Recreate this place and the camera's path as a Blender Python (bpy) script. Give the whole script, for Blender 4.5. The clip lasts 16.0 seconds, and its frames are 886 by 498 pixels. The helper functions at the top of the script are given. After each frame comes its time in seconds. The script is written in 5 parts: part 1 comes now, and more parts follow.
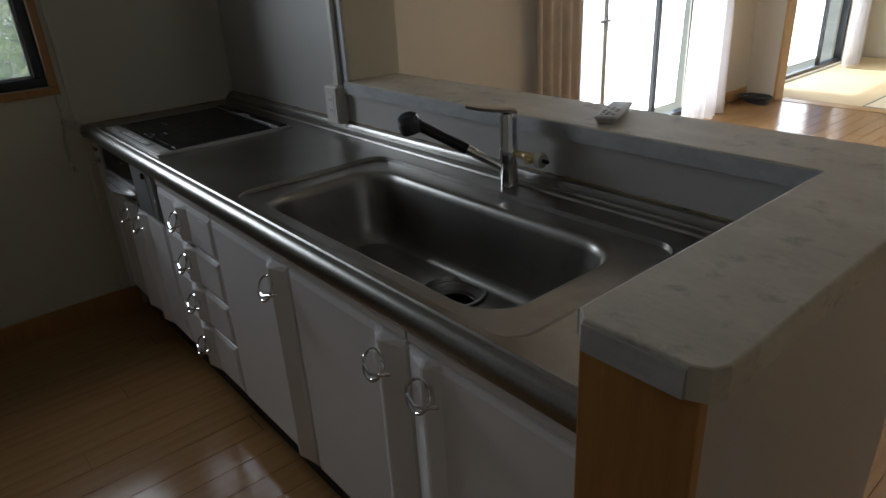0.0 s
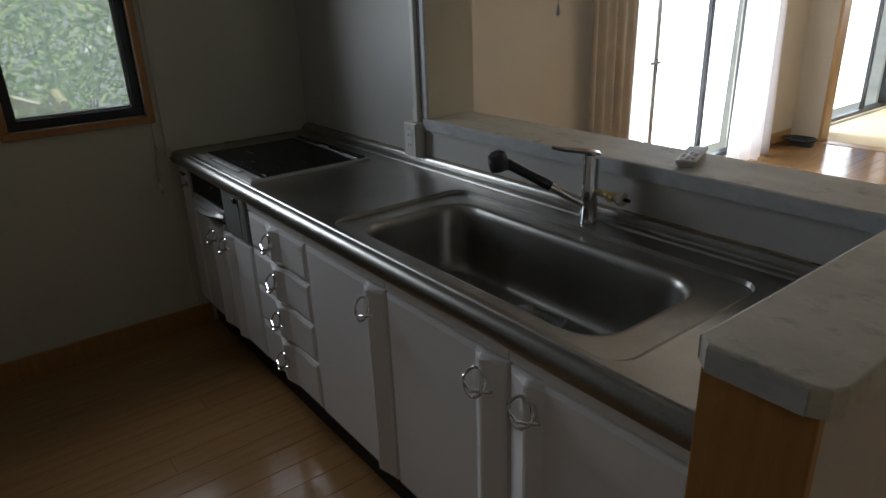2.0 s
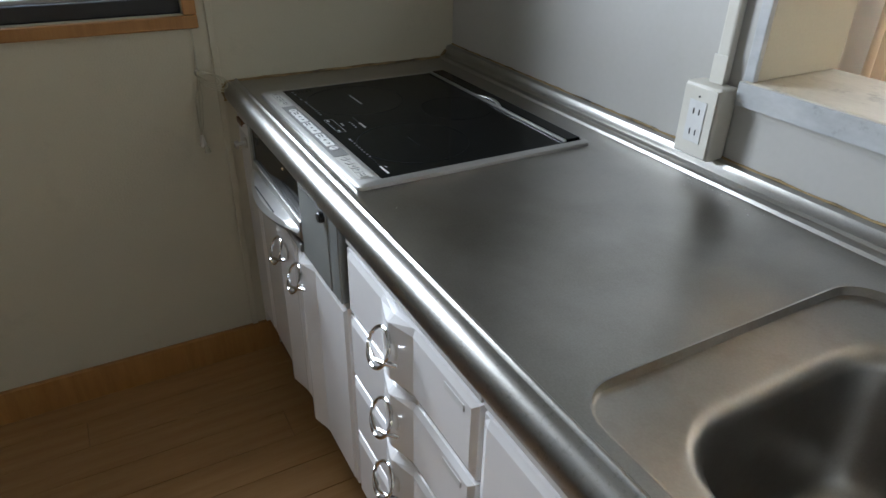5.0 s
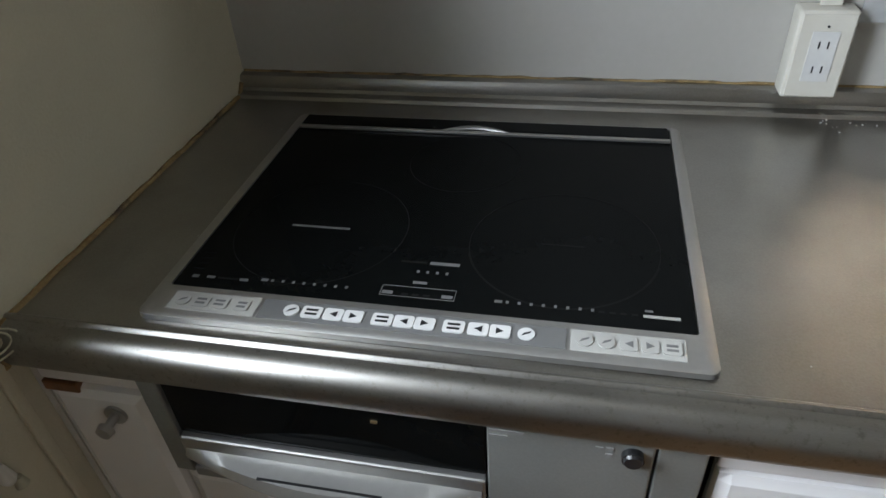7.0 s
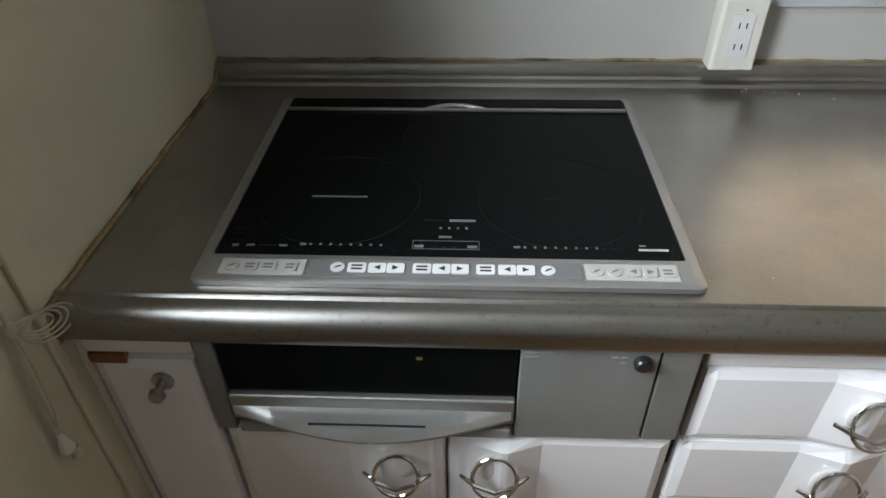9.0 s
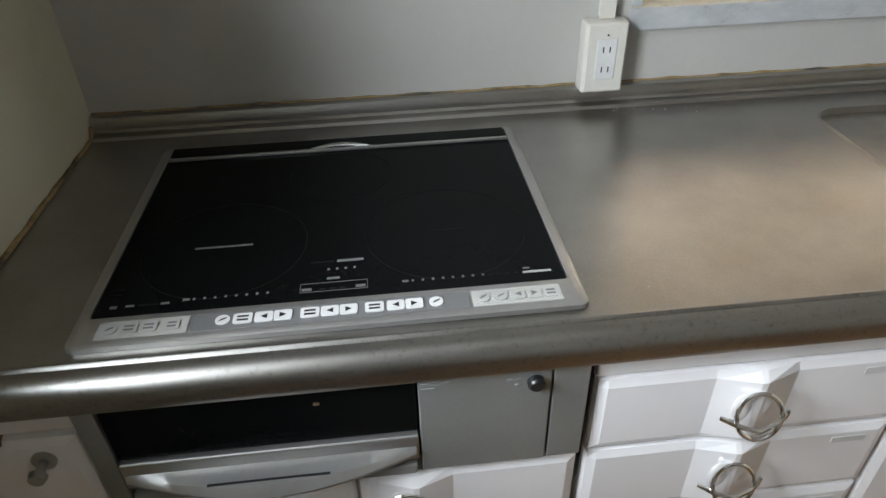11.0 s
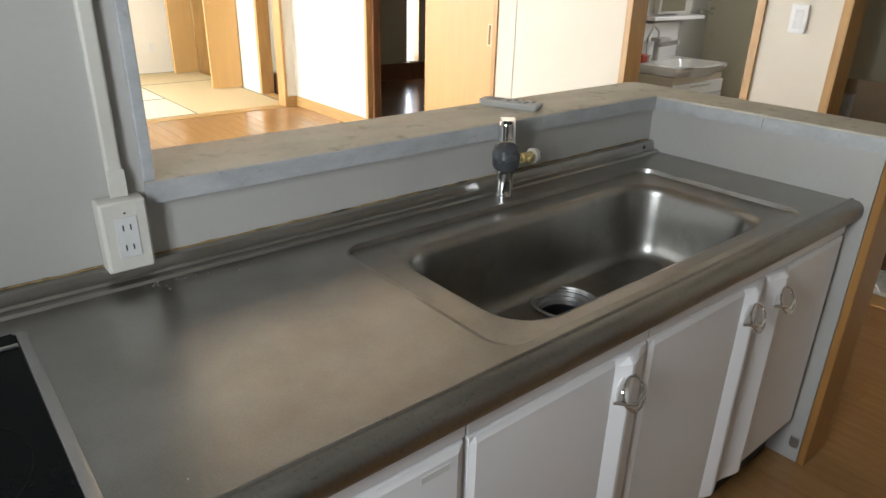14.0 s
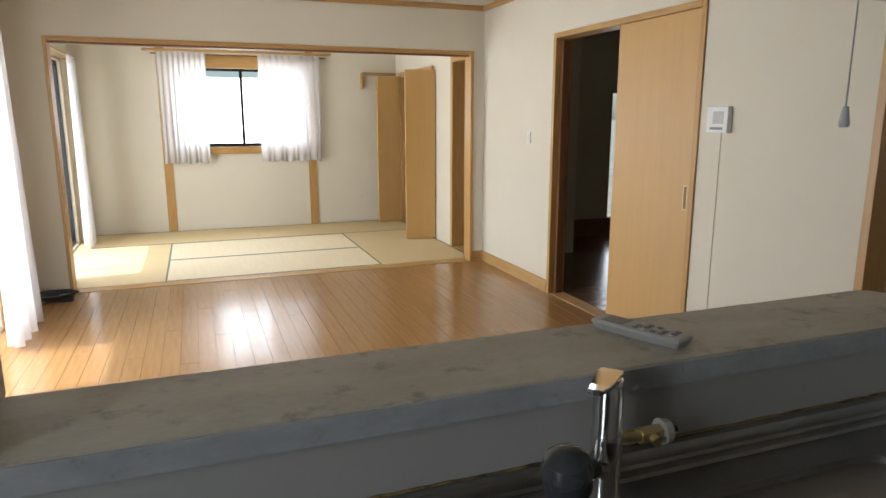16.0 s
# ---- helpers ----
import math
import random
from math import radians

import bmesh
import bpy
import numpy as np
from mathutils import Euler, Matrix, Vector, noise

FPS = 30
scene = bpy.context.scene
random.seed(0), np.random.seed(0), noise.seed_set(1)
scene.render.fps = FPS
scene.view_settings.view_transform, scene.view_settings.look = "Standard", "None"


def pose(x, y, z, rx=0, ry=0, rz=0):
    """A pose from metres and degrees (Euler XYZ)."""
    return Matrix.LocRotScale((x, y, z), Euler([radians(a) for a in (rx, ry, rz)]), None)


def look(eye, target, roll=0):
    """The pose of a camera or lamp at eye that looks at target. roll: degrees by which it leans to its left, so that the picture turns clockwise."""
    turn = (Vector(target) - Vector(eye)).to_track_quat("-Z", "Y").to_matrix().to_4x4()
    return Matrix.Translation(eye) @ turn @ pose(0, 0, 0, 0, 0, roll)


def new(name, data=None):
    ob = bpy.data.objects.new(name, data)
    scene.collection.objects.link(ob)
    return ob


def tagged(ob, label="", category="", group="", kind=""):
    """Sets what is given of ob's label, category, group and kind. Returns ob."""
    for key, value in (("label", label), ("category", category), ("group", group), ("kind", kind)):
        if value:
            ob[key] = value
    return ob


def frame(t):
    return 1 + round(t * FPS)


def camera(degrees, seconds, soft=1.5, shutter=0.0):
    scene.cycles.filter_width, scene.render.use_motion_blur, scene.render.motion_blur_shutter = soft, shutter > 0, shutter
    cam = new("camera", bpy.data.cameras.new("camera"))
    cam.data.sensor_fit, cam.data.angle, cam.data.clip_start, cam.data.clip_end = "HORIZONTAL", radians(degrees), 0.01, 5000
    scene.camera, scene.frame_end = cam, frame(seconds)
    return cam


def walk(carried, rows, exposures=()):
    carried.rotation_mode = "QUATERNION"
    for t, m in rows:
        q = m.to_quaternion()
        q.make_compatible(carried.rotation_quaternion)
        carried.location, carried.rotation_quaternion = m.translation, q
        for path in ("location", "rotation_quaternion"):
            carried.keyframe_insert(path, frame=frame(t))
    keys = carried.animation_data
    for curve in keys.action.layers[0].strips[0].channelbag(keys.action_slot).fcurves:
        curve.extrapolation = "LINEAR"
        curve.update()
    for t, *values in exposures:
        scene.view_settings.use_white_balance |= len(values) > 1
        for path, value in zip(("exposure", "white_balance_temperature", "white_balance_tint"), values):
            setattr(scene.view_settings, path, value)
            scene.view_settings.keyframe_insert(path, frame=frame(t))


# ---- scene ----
# ---------------------------------------------------------------- camera
cam = camera(68.0, 16.0)
PATH = [
    (0, (2.938, -1.225, 1.422), (1.528, -0.068, 0.601), -3.2),
    (0.5, (2.922, -1.358, 1.447), (1.467, -0.242, 0.649), -3.0),
    (1, (2.922, -1.399, 1.466), (1.443, -0.297, 0.69), -2.6),
    (1.5, (2.929, -1.415, 1.475), (1.438, -0.312, 0.727), -2.3),
    (2, (2.928, -1.415, 1.475), (1.443, -0.295, 0.74), -2.1),
    (2.5, (2.925, -1.416, 1.474), (1.445, -0.295, 0.732), -2.1),
    (3, (2.907, -1.398, 1.459), (1.43, -0.292, 0.687), -2.4),
    (3.5, (2.789, -1.29, 1.409), (1.25, -0.315, 0.583), -2.6),
    (4, (2.504, -1.157, 1.413), (0.929, -0.302, 0.525), -0.1),
    (4.5, (2.087, -1.033, 1.356), (0.583, -0.158, 0.371), 0.1),
    (5, (1.682, -0.963, 1.326), (0.17, -0.112, 0.333), 1.2),
    (7.5, (0.508, -1.106, 1.346), (0.354, 0.461, 0.113), -2.7),
    (8, (0.479, -1.161, 1.37), (0.382, 0.41, 0.137), -1.3),
    (10.5, (0.479, -1.172, 1.367), (0.449, 0.417, 0.154), -1.8),
    (11, (0.526, -1.171, 1.377), (0.675, 0.449, 0.215), -1.6),
    (11.5, (0.607, -1.17, 1.357), (1.021, 0.451, 0.261), -1.8),
    (12, (0.62, -1.172, 1.391), (1.309, 0.353, 0.295), 0.5),
    (12.5, (0.605, -1.152, 1.359), (1.494, 0.339, 0.364), 1.9),
    (13, (0.65, -1.18, 1.395), (1.746, 0.254, 0.532), 2.4),
    (13.5, (0.673, -1.194, 1.403), (1.876, 0.192, 0.607), 2.0),
    (14, (0.681, -1.189, 1.402), (1.859, 0.218, 0.607), 1.4),
    (14.5, (0.688, -1.179, 1.404), (1.845, 0.248, 0.615), 1.4),
    (15, (0.769, -1.111, 1.417), (1.891, 0.413, 0.77), -0.3),
    (15.5, (0.988, -0.988, 1.456), (1.9, 0.741, 1.031), 0.0),
    (16, (1.275, -0.821, 1.426), (1.961, 1.015, 1.031), 0.0),
]
EXPOSURES = [(0.0, -0.55, 5700, 10), (3.4, -0.5, 5700, 10), (4.2, 0.15, 5700, 10), (5.0, 1.42, 5550, 10), (7.4, 1.25, 5800, 10), (8.0, 1.5, 5850, 10), (10.6, 1.45, 5850, 10), (11.5, 1.62, 5850, 10), (12.0, 1.95, 5950, 10), (12.6, 1.85, 5950, 10), (13.6, 1.15, 5950, 10), (14.6, 0.72, 5950, 10), (15.2, 0.4, 5900, 10), (15.6, 0.05, 5900, 10), (16.0, -0.4, 5880, 10)]
walk(cam, [(t, look(eye, target, roll)) for t, eye, target, roll in PATH], EXPOSURES)

# ---------------------------------------------------------------- world and light
SUN_EL, SUN_AZ = 66.0, 266.0     # elevation, compass bearing (from north = +y, clockwise)
world = bpy.data.worlds.new("sky_world")
scene.world = world
world.use_nodes = True
wn = world.node_tree.nodes
sky = wn.new("ShaderNodeTexSky")
sky.sky_type = "NISHITA"
sky.sun_disc = False
sky.sun_elevation, sky.sun_rotation = radians(SUN_EL), radians(SUN_AZ)
world.node_tree.links.new(sky.outputs[0], wn["Background"].inputs[0])
wn["Background"].inputs[1].default_value = 0.15
sun_data = bpy.data.lights.new("sun", "SUN")
sun_data.energy, sun_data.angle, sun_data.color = 5.0, radians(0.5), (1.0, 0.95, 0.87)
sun = new("sun", sun_data)
_a, _e = radians(SUN_AZ), radians(SUN_EL)
_d = Vector((math.sin(_a) * math.cos(_e), math.cos(_a) * math.cos(_e), math.sin(_e)))
sun.matrix_world = look(_d * 30, (0, 0, 0))


def window_and_fill_lamp(name, centre, target, sx, sy, watts, colour=(1.0, 0.97, 0.93), spread=180):
    """Sky light that enters by a window's opening, or added fill."""
    d = bpy.data.lights.new(name, "AREA")
    d.shape, d.size, d.size_y, d.energy, d.color = "RECTANGLE", sx, sy, watts, colour
    d.spread = radians(spread)
    o = new(name, d)
    o.matrix_world = look(centre, target)
    return o


window_and_fill_lamp("window_and_fill_light", (-0.16, 3.21, 1.05), (2, 3.21, 1.0), 1.70, 1.85, 70)
window_and_fill_lamp("window_and_fill_light", (-0.16, 6.2, 1.05), (2, 6.2, 1.0), 1.60, 1.85, 52)
window_and_fill_lamp("window_and_fill_light", (1.88, 8.10, 1.48), (1.88, 5, 1.2), 1.45, 0.85, 30)
window_and_fill_lamp("window_and_fill_light", (-0.016, -0.97, 1.50), (1.2, -0.97, 1.5), 0.42, 0.80, 10.2, (0.99, 1.0, 0.965), 140)
# Added fill for the wash room and hall, behind invented, unseen windows.
window_and_fill_lamp("window_and_fill_light", (5.90, 0.85, 1.55), (4, 0.85, 1.2), 0.60, 0.55, 7)
window_and_fill_lamp("window_and_fill_light", (5.90, -0.88, 1.55), (4, -0.7, 1.2), 0.45, 0.55, 2.2)
window_and_fill_lamp("window_and_fill_light", (5.945, 6.00, 0.97), (5.8, 3, 0.9), 0.22, 1.4, 6)

# ---------------------------------------------------------------- materials


def mat(name, col, rough=0.5, metal=0.0, col2=None, scale=12.0, fine=120.0, bump=0.1, rvar=0.12, stretch=(1, 1, 1), spec=0.5,
        per_object=0.0, island=0.0, coat=0.0):
    """A surface that varies at two scales, with fine relief."""
    m = bpy.data.materials.new(name)
    m.use_nodes = True
    n, l = m.node_tree.nodes, m.node_tree.links
    b = n["Principled BSDF"]
    tc, mp = n.new("ShaderNodeTexCoord"), n.new("ShaderNodeMapping")
    mp.inputs["Scale"].default_value = stretch
    l.new(tc.outputs["Object"], mp.inputs[0])
    n1, n2 = n.new("ShaderNodeTexNoise"), n.new("ShaderNodeTexNoise")
    n1.inputs["Scale"].default_value, n1.inputs["Detail"].default_value = scale, 5
    n2.inputs["Scale"].default_value, n2.inputs["Detail"].default_value = fine, 4
    l.new(mp.outputs[0], n1.inputs[0])
    l.new(mp.outputs[0], n2.inputs[0])
    mx = n.new("ShaderNodeMath")
    mx.operation = "MULTIPLY_ADD"
    mx.inputs[1].default_value = 0.35
    l.new(n2.outputs[0], mx.inputs[0])
    l.new(n1.outputs[0], mx.inputs[2])
    rp = n.new("ShaderNodeValToRGB")
    c2 = col2 or tuple(c * 0.82 for c in col)
    rp.color_ramp.elements[0].position, rp.color_ramp.elements[1].position = 0.42, 0.92
    rp.color_ramp.elements[0].color, rp.color_ramp.elements[1].color = (*c2, 1), (*col, 1)
    l.new(mx.outputs[0], rp.inputs[0])
    out = rp.outputs[0]
    if per_object or island:
        info = n.new("ShaderNodeObjectInfo") if per_object else n.new("ShaderNodeNewGeometry")
        hs = n.new("ShaderNodeHueSaturation")
        mr = n.new("ShaderNodeMapRange")
        amt = per_object or island
        mr.inputs[3].default_value, mr.inputs[4].default_value = 1 - amt, 1 + amt
        l.new(info.outputs["Random" if per_object else "Random Per Island"], mr.inputs[0])
        l.new(mr.outputs[0], hs.inputs["Value"])
        l.new(out, hs.inputs["Color"])
        out = hs.outputs[0]
    l.new(out, b.inputs["Base Color"])
    rr = n.new("ShaderNodeMapRange")
    rr.inputs[3].default_value, rr.inputs[4].default_value = max(0.02, rough - rvar), min(1, rough + rvar)
    l.new(n1.outputs[0], rr.inputs[0])
    l.new(rr.outputs[0], b.inputs["Roughness"])
    b.inputs["Metallic"].default_value = metal
    b.inputs["Specular IOR Level"].default_value = spec
    if coat:
        b.inputs["Coat Weight"].default_value, b.inputs["Coat Roughness"].default_value = coat, 0.08
    if bump:
        bp = n.new("ShaderNodeBump")
        bp.inputs["Strength"].default_value, bp.inputs["Distance"].default_value = bump, 0.002
        l.new(n2.outputs[0], bp.inputs["Height"])
        l.new(bp.outputs[0], b.inputs["Normal"])
    return m


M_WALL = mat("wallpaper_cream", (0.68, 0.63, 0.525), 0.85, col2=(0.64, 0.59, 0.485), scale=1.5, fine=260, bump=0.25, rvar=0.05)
M_WALLK = mat("kitchen_wall_panel", (0.47, 0.46, 0.435), 0.42, col2=(0.42, 0.41, 0.385), scale=2.0, fine=90, bump=0.06)
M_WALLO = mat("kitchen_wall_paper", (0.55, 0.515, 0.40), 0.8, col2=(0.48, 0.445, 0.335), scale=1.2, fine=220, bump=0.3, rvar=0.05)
M_CEIL = mat("ceiling_paper", (0.82, 0.79, 0.70), 0.9, scale=2, fine=240, bump=0.2, rvar=0.04)
M_TRIM = mat("wood_trim_honey", (0.50, 0.305, 0.105), 0.38, col2=(0.38, 0.205, 0.065), scale=6, fine=60, stretch=(8, 8, 0.7), bump=0.08)
M_TRIMH = mat("wood_trim_long", (0.50, 0.305, 0.105), 0.38, col2=(0.38, 0.205, 0.065), scale=6, fine=60, stretch=(0.8, 0.8, 9), bump=0.08)
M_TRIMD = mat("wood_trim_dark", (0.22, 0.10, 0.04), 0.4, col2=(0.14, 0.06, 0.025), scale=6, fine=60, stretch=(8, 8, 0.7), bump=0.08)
# Tone picked for the light it bounces onto the cabinet fronts.
M_WOODK = mat("south_wall_bounce", (0.43, 0.415, 0.385), 0.5, col2=(0.36, 0.345, 0.32), scale=4, fine=50, stretch=(9, 9, 0.6))
# Darker copy of the ceiling paper, dimming the kitchen's bounce and reflections.
M_CEILK = mat("kitchen_ceiling_dimmed", (0.50, 0.48, 0.44), 0.85, scale=2, fine=200, bump=0.2)
M_DOOR = mat("door_veneer", (0.54, 0.335, 0.125), 0.36, col2=(0.505, 0.305, 0.11), scale=3, fine=50, stretch=(9, 9, 0.5), bump=0.05)
M_FLOOR = mat("floor_plank_oak", (0.36, 0.205, 0.082), 0.16, col2=(0.29, 0.155, 0.058), scale=5, fine=45, stretch=(9, 0.7, 1), bump=0.04, per_object=0.022, rvar=0.06)
M_FLOORJ = mat("floor_joint", (0.30, 0.165, 0.064), 0.6, bump=0)
M_TAT = mat("tatami_rush", (0.64, 0.51, 0.29), 0.7, col2=(0.58, 0.45, 0.24), scale=3, fine=160, stretch=(1, 14, 1), bump=0.3)
M_TATL = mat("tatami_rush_pale", (0.76, 0.66, 0.47), 0.7, col2=(0.70, 0.59, 0.40), scale=3, fine=160, stretch=(14, 1, 1), bump=0.3)
M_TATB = mat("tatami_border", (0.19, 0.21, 0.17), 0.8, bump=0.1)
M_CAPW = mat("end_cap_wood", (0.40, 0.205, 0.055), 0.42, col2=(0.29, 0.135, 0.035), scale=6, fine=60, stretch=(8, 8, 0.7), bump=0.06)
# The steel's second tone paints in the mottling of its warm reflections.
M_STEEL = mat("stainless_satin", (0.43, 0.42, 0.40), 0.30, 1.0, col2=(0.28, 0.27, 0.245), scale=4.5, fine=420, bump=0.10, rvar=0.06)
M_NOSE = mat("stainless_worn_nose", (0.36, 0.35, 0.33), 0.36, 1.0, col2=(0.25, 0.24, 0.22), scale=9, fine=500, bump=0.05, rvar=0.05, stretch=(0.5, 3, 3))
M_SINK = mat("stainless_sink", (0.38, 0.37, 0.35), 0.345, 1.0, col2=(0.27, 0.26, 0.24), scale=4, fine=300, bump=0.015, rvar=0.045)
M_STEELP = mat("steel_panel", (0.33, 0.345, 0.335), 0.46, 0.55, col2=(0.25, 0.265, 0.255), scale=7, fine=300, bump=0.04, rvar=0.06)
M_CHROME = mat("chrome", (0.82, 0.82, 0.82), 0.08, 1.0, scale=20, bump=0, rvar=0.04)
M_ALU = mat("aluminium_silver", (0.46, 0.455, 0.44), 0.38, 0.85, scale=8, bump=0.02, rvar=0.05)
M_LACQ = mat("door_lacquer_white", (0.84, 0.83, 0.835), 0.20, col2=(0.80, 0.79, 0.795), scale=2.5, fine=30, bump=0.01, rvar=0.04)
M_CARC = mat("carcass_white", (0.70, 0.68, 0.64), 0.45, scale=4, bump=0.02)
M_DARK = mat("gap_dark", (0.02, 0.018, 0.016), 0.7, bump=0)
M_GLASSB = mat("ceramic_glass_black", (0.005, 0.0055, 0.0055), 0.07, col2=(0.003, 0.0035, 0.0035), scale=6, bump=0, rvar=0.03, spec=0.06)
M_MARK = mat("printed_mark_grey", (0.15, 0.15, 0.15), 0.5, bump=0)
M_RING = mat("printed_ring_grey", (0.012, 0.012, 0.0118), 0.6, spec=0.05, bump=0)
M_BTNW = mat("button_white", (0.66, 0.66, 0.65), 0.4, bump=0)
M_BTNG = mat("panel_grey", (0.27, 0.27, 0.265), 0.45, bump=0)
M_STRIP = mat("button_strip_grey", (0.15, 0.15, 0.148), 0.45, bump=0)
M_BTNS = mat("button_silver", (0.42, 0.415, 0.39), 0.4, bump=0)
M_BLACK = mat("black_plastic", (0.016, 0.016, 0.017), 0.35, bump=0.02)
M_PLW = mat("plastic_ivory", (0.64, 0.625, 0.565), 0.4, col2=(0.58, 0.555, 0.49), scale=10, bump=0.02)
M_PLG = mat("plastic_light_grey", (0.52, 0.52, 0.50), 0.45, scale=10, bump=0.02)
M_LEDGE = mat("ledge_weathered_wood", (0.61, 0.575, 0.48), 0.58, col2=(0.43, 0.40, 0.325), scale=4.5, fine=60, stretch=(1, 2.2, 2.2), bump=0.14, rvar=0.1)
M_LEDGEE = mat("ledge_edge_grey", (0.48, 0.49, 0.495), 0.5, col2=(0.36, 0.37, 0.375), scale=22, fine=110, stretch=(0.7, 1, 1.4), bump=0.12)
M_CAULK = mat("caulk_yellowed", (0.34, 0.25, 0.11), 0.7, col2=(0.20, 0.13, 0.05), scale=40, fine=160, bump=0.4)
M_CORD = mat("cord_ivory", (0.44, 0.42, 0.32), 0.7, bump=0.1)
M_BRASS = mat("brass", (0.74, 0.62, 0.34), 0.36, 1.0, scale=20, bump=0.05)
M_GREYPL = mat("spray_head_grey", (0.06, 0.063, 0.067), 0.25, scale=20, bump=0.01)
M_FRAMEB = mat("window_frame_black", (0.012, 0.012, 0.013), 0.35, bump=0.02)
M_CURT = mat("curtain_cream", (0.62, 0.55, 0.45), 0.9, scale=6, fine=300, bump=0.3)
M_CERAM = mat("ceramic_white", (0.82, 0.81, 0.78), 0.15, scale=4, bump=0)
M_CARD = mat("cardboard", (0.42, 0.31, 0.20), 0.85, scale=6, fine=90, bump=0.2)
M_PAPER = mat("newsprint", (0.62, 0.60, 0.56), 0.85, col2=(0.42, 0.41, 0.39), scale=40, fine=120, bump=0.1)
M_BARK = mat("bark", (0.20, 0.15, 0.10), 0.9, scale=12, bump=0.5)
M_GROUND = mat("garden_soil_grass", (0.46, 0.45, 0.36), 0.95, col2=(0.34, 0.33, 0.25), scale=1.2, fine=25, bump=0.4)
M_YEL = mat("plastic_yellow", (0.68, 0.60, 0.20), 0.45, scale=8, bump=0.02)
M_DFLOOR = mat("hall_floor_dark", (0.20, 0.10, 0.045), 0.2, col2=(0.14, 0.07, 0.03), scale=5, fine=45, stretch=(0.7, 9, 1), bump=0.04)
M_RED = mat("packet_red", (0.45, 0.06, 0.04), 0.5, bump=0)

M_WPL = mat("plastic_white", (0.80, 0.80, 0.78), 0.4, scale=10, bump=0.02)


def stain_or_mottle(m, colour, scale, lo, hi, amount):
    """Irregular spots of dirt, or mottling, on top of a surface's colour."""
    n, l = m.node_tree.nodes, m.node_tree.links
    b = n["Principled BSDF"]
    src = b.inputs["Base Color"].links[0].from_socket
    tc, nz, mr, mx = n.new("ShaderNodeTexCoord"), n.new("ShaderNodeTexNoise"), n.new("ShaderNodeMapRange"), n.new("ShaderNodeMix")
    nz.inputs["Scale"].default_value, nz.inputs["Detail"].default_value, nz.inputs["Roughness"].default_value = scale, 8, 0.65
    mr.inputs[1].default_value, mr.inputs[2].default_value, mr.inputs[4].default_value = lo, hi, amount
    mx.data_type = "RGBA"
    l.new(tc.outputs["Object"], nz.inputs[0])
    l.new(nz.outputs[0], mr.inputs[0])
    l.new(mr.outputs[0], mx.inputs[0])
    l.new(src, mx.inputs[6])
    mx.inputs[7].default_value = (*colour, 1)
    l.new(mx.outputs[2], b.inputs["Base Color"])


stain_or_mottle(M_LEDGE, (0.14, 0.125, 0.10), 16, 0.56, 0.72, 0.6)
stain_or_mottle(M_LEDGEE, (0.18, 0.18, 0.17), 38, 0.60, 0.72, 0.45)
# On the worktop steel the spots also paint blotchy reflections into the colour.
stain_or_mottle(M_STEEL, (0.22, 0.21, 0.185), 5, 0.50, 0.80, 0.4)
stain_or_mottle(M_SINK, (0.20, 0.18, 0.14), 11, 0.50, 0.75, 0.5)
stain_or_mottle(M_NOSE, (0.13, 0.12, 0.105), 150, 0.54, 0.70, 0.5)
stain_or_mottle(M_CAULK, (0.03, 0.025, 0.02), 9, 0.50, 0.60, 0.92)
stain_or_mottle(M_WALLK, (0.36, 0.34, 0.29), 2.6, 0.52, 0.80, 0.35)
stain_or_mottle(M_WALLO, (0.26, 0.23, 0.17), 5.0, 0.58, 0.80, 0.4)


def sheer():
    m = bpy.data.materials.new("sheer_curtain_white")
    m.use_nodes = True
    n, l = m.node_tree.nodes, m.node_tree.links
    n.remove(n["Principled BSDF"])
    d, t, tr = n.new("ShaderNodeBsdfDiffuse"), n.new("ShaderNodeBsdfTranslucent"), n.new("ShaderNodeBsdfTransparent")
    wv = n.new("ShaderNodeTexNoise")
    wv.inputs["Scale"].default_value = 60
    cr = n.new("ShaderNodeValToRGB")
    cr.color_ramp.elements[0].color, cr.color_ramp.elements[1].color = (0.80, 0.785, 0.785, 1), (0.92, 0.905, 0.905, 1)
    l.new(wv.outputs[0], cr.inputs[0])
    l.new(cr.outputs[0], d.inputs[0])
    l.new(cr.outputs[0], t.inputs[0])
    a, b = n.new("ShaderNodeMixShader"), n.new("ShaderNodeMixShader")
    a.inputs[0].default_value, b.inputs[0].default_value = 0.5, 0.28
    l.new(d.outputs[0], a.inputs[1])
    l.new(t.outputs[0], a.inputs[2])
    l.new(a.outputs[0], b.inputs[1])
    l.new(tr.outputs[0], b.inputs[2])
    l.new(b.outputs[0], n["Material Output"].inputs[0])
    return m


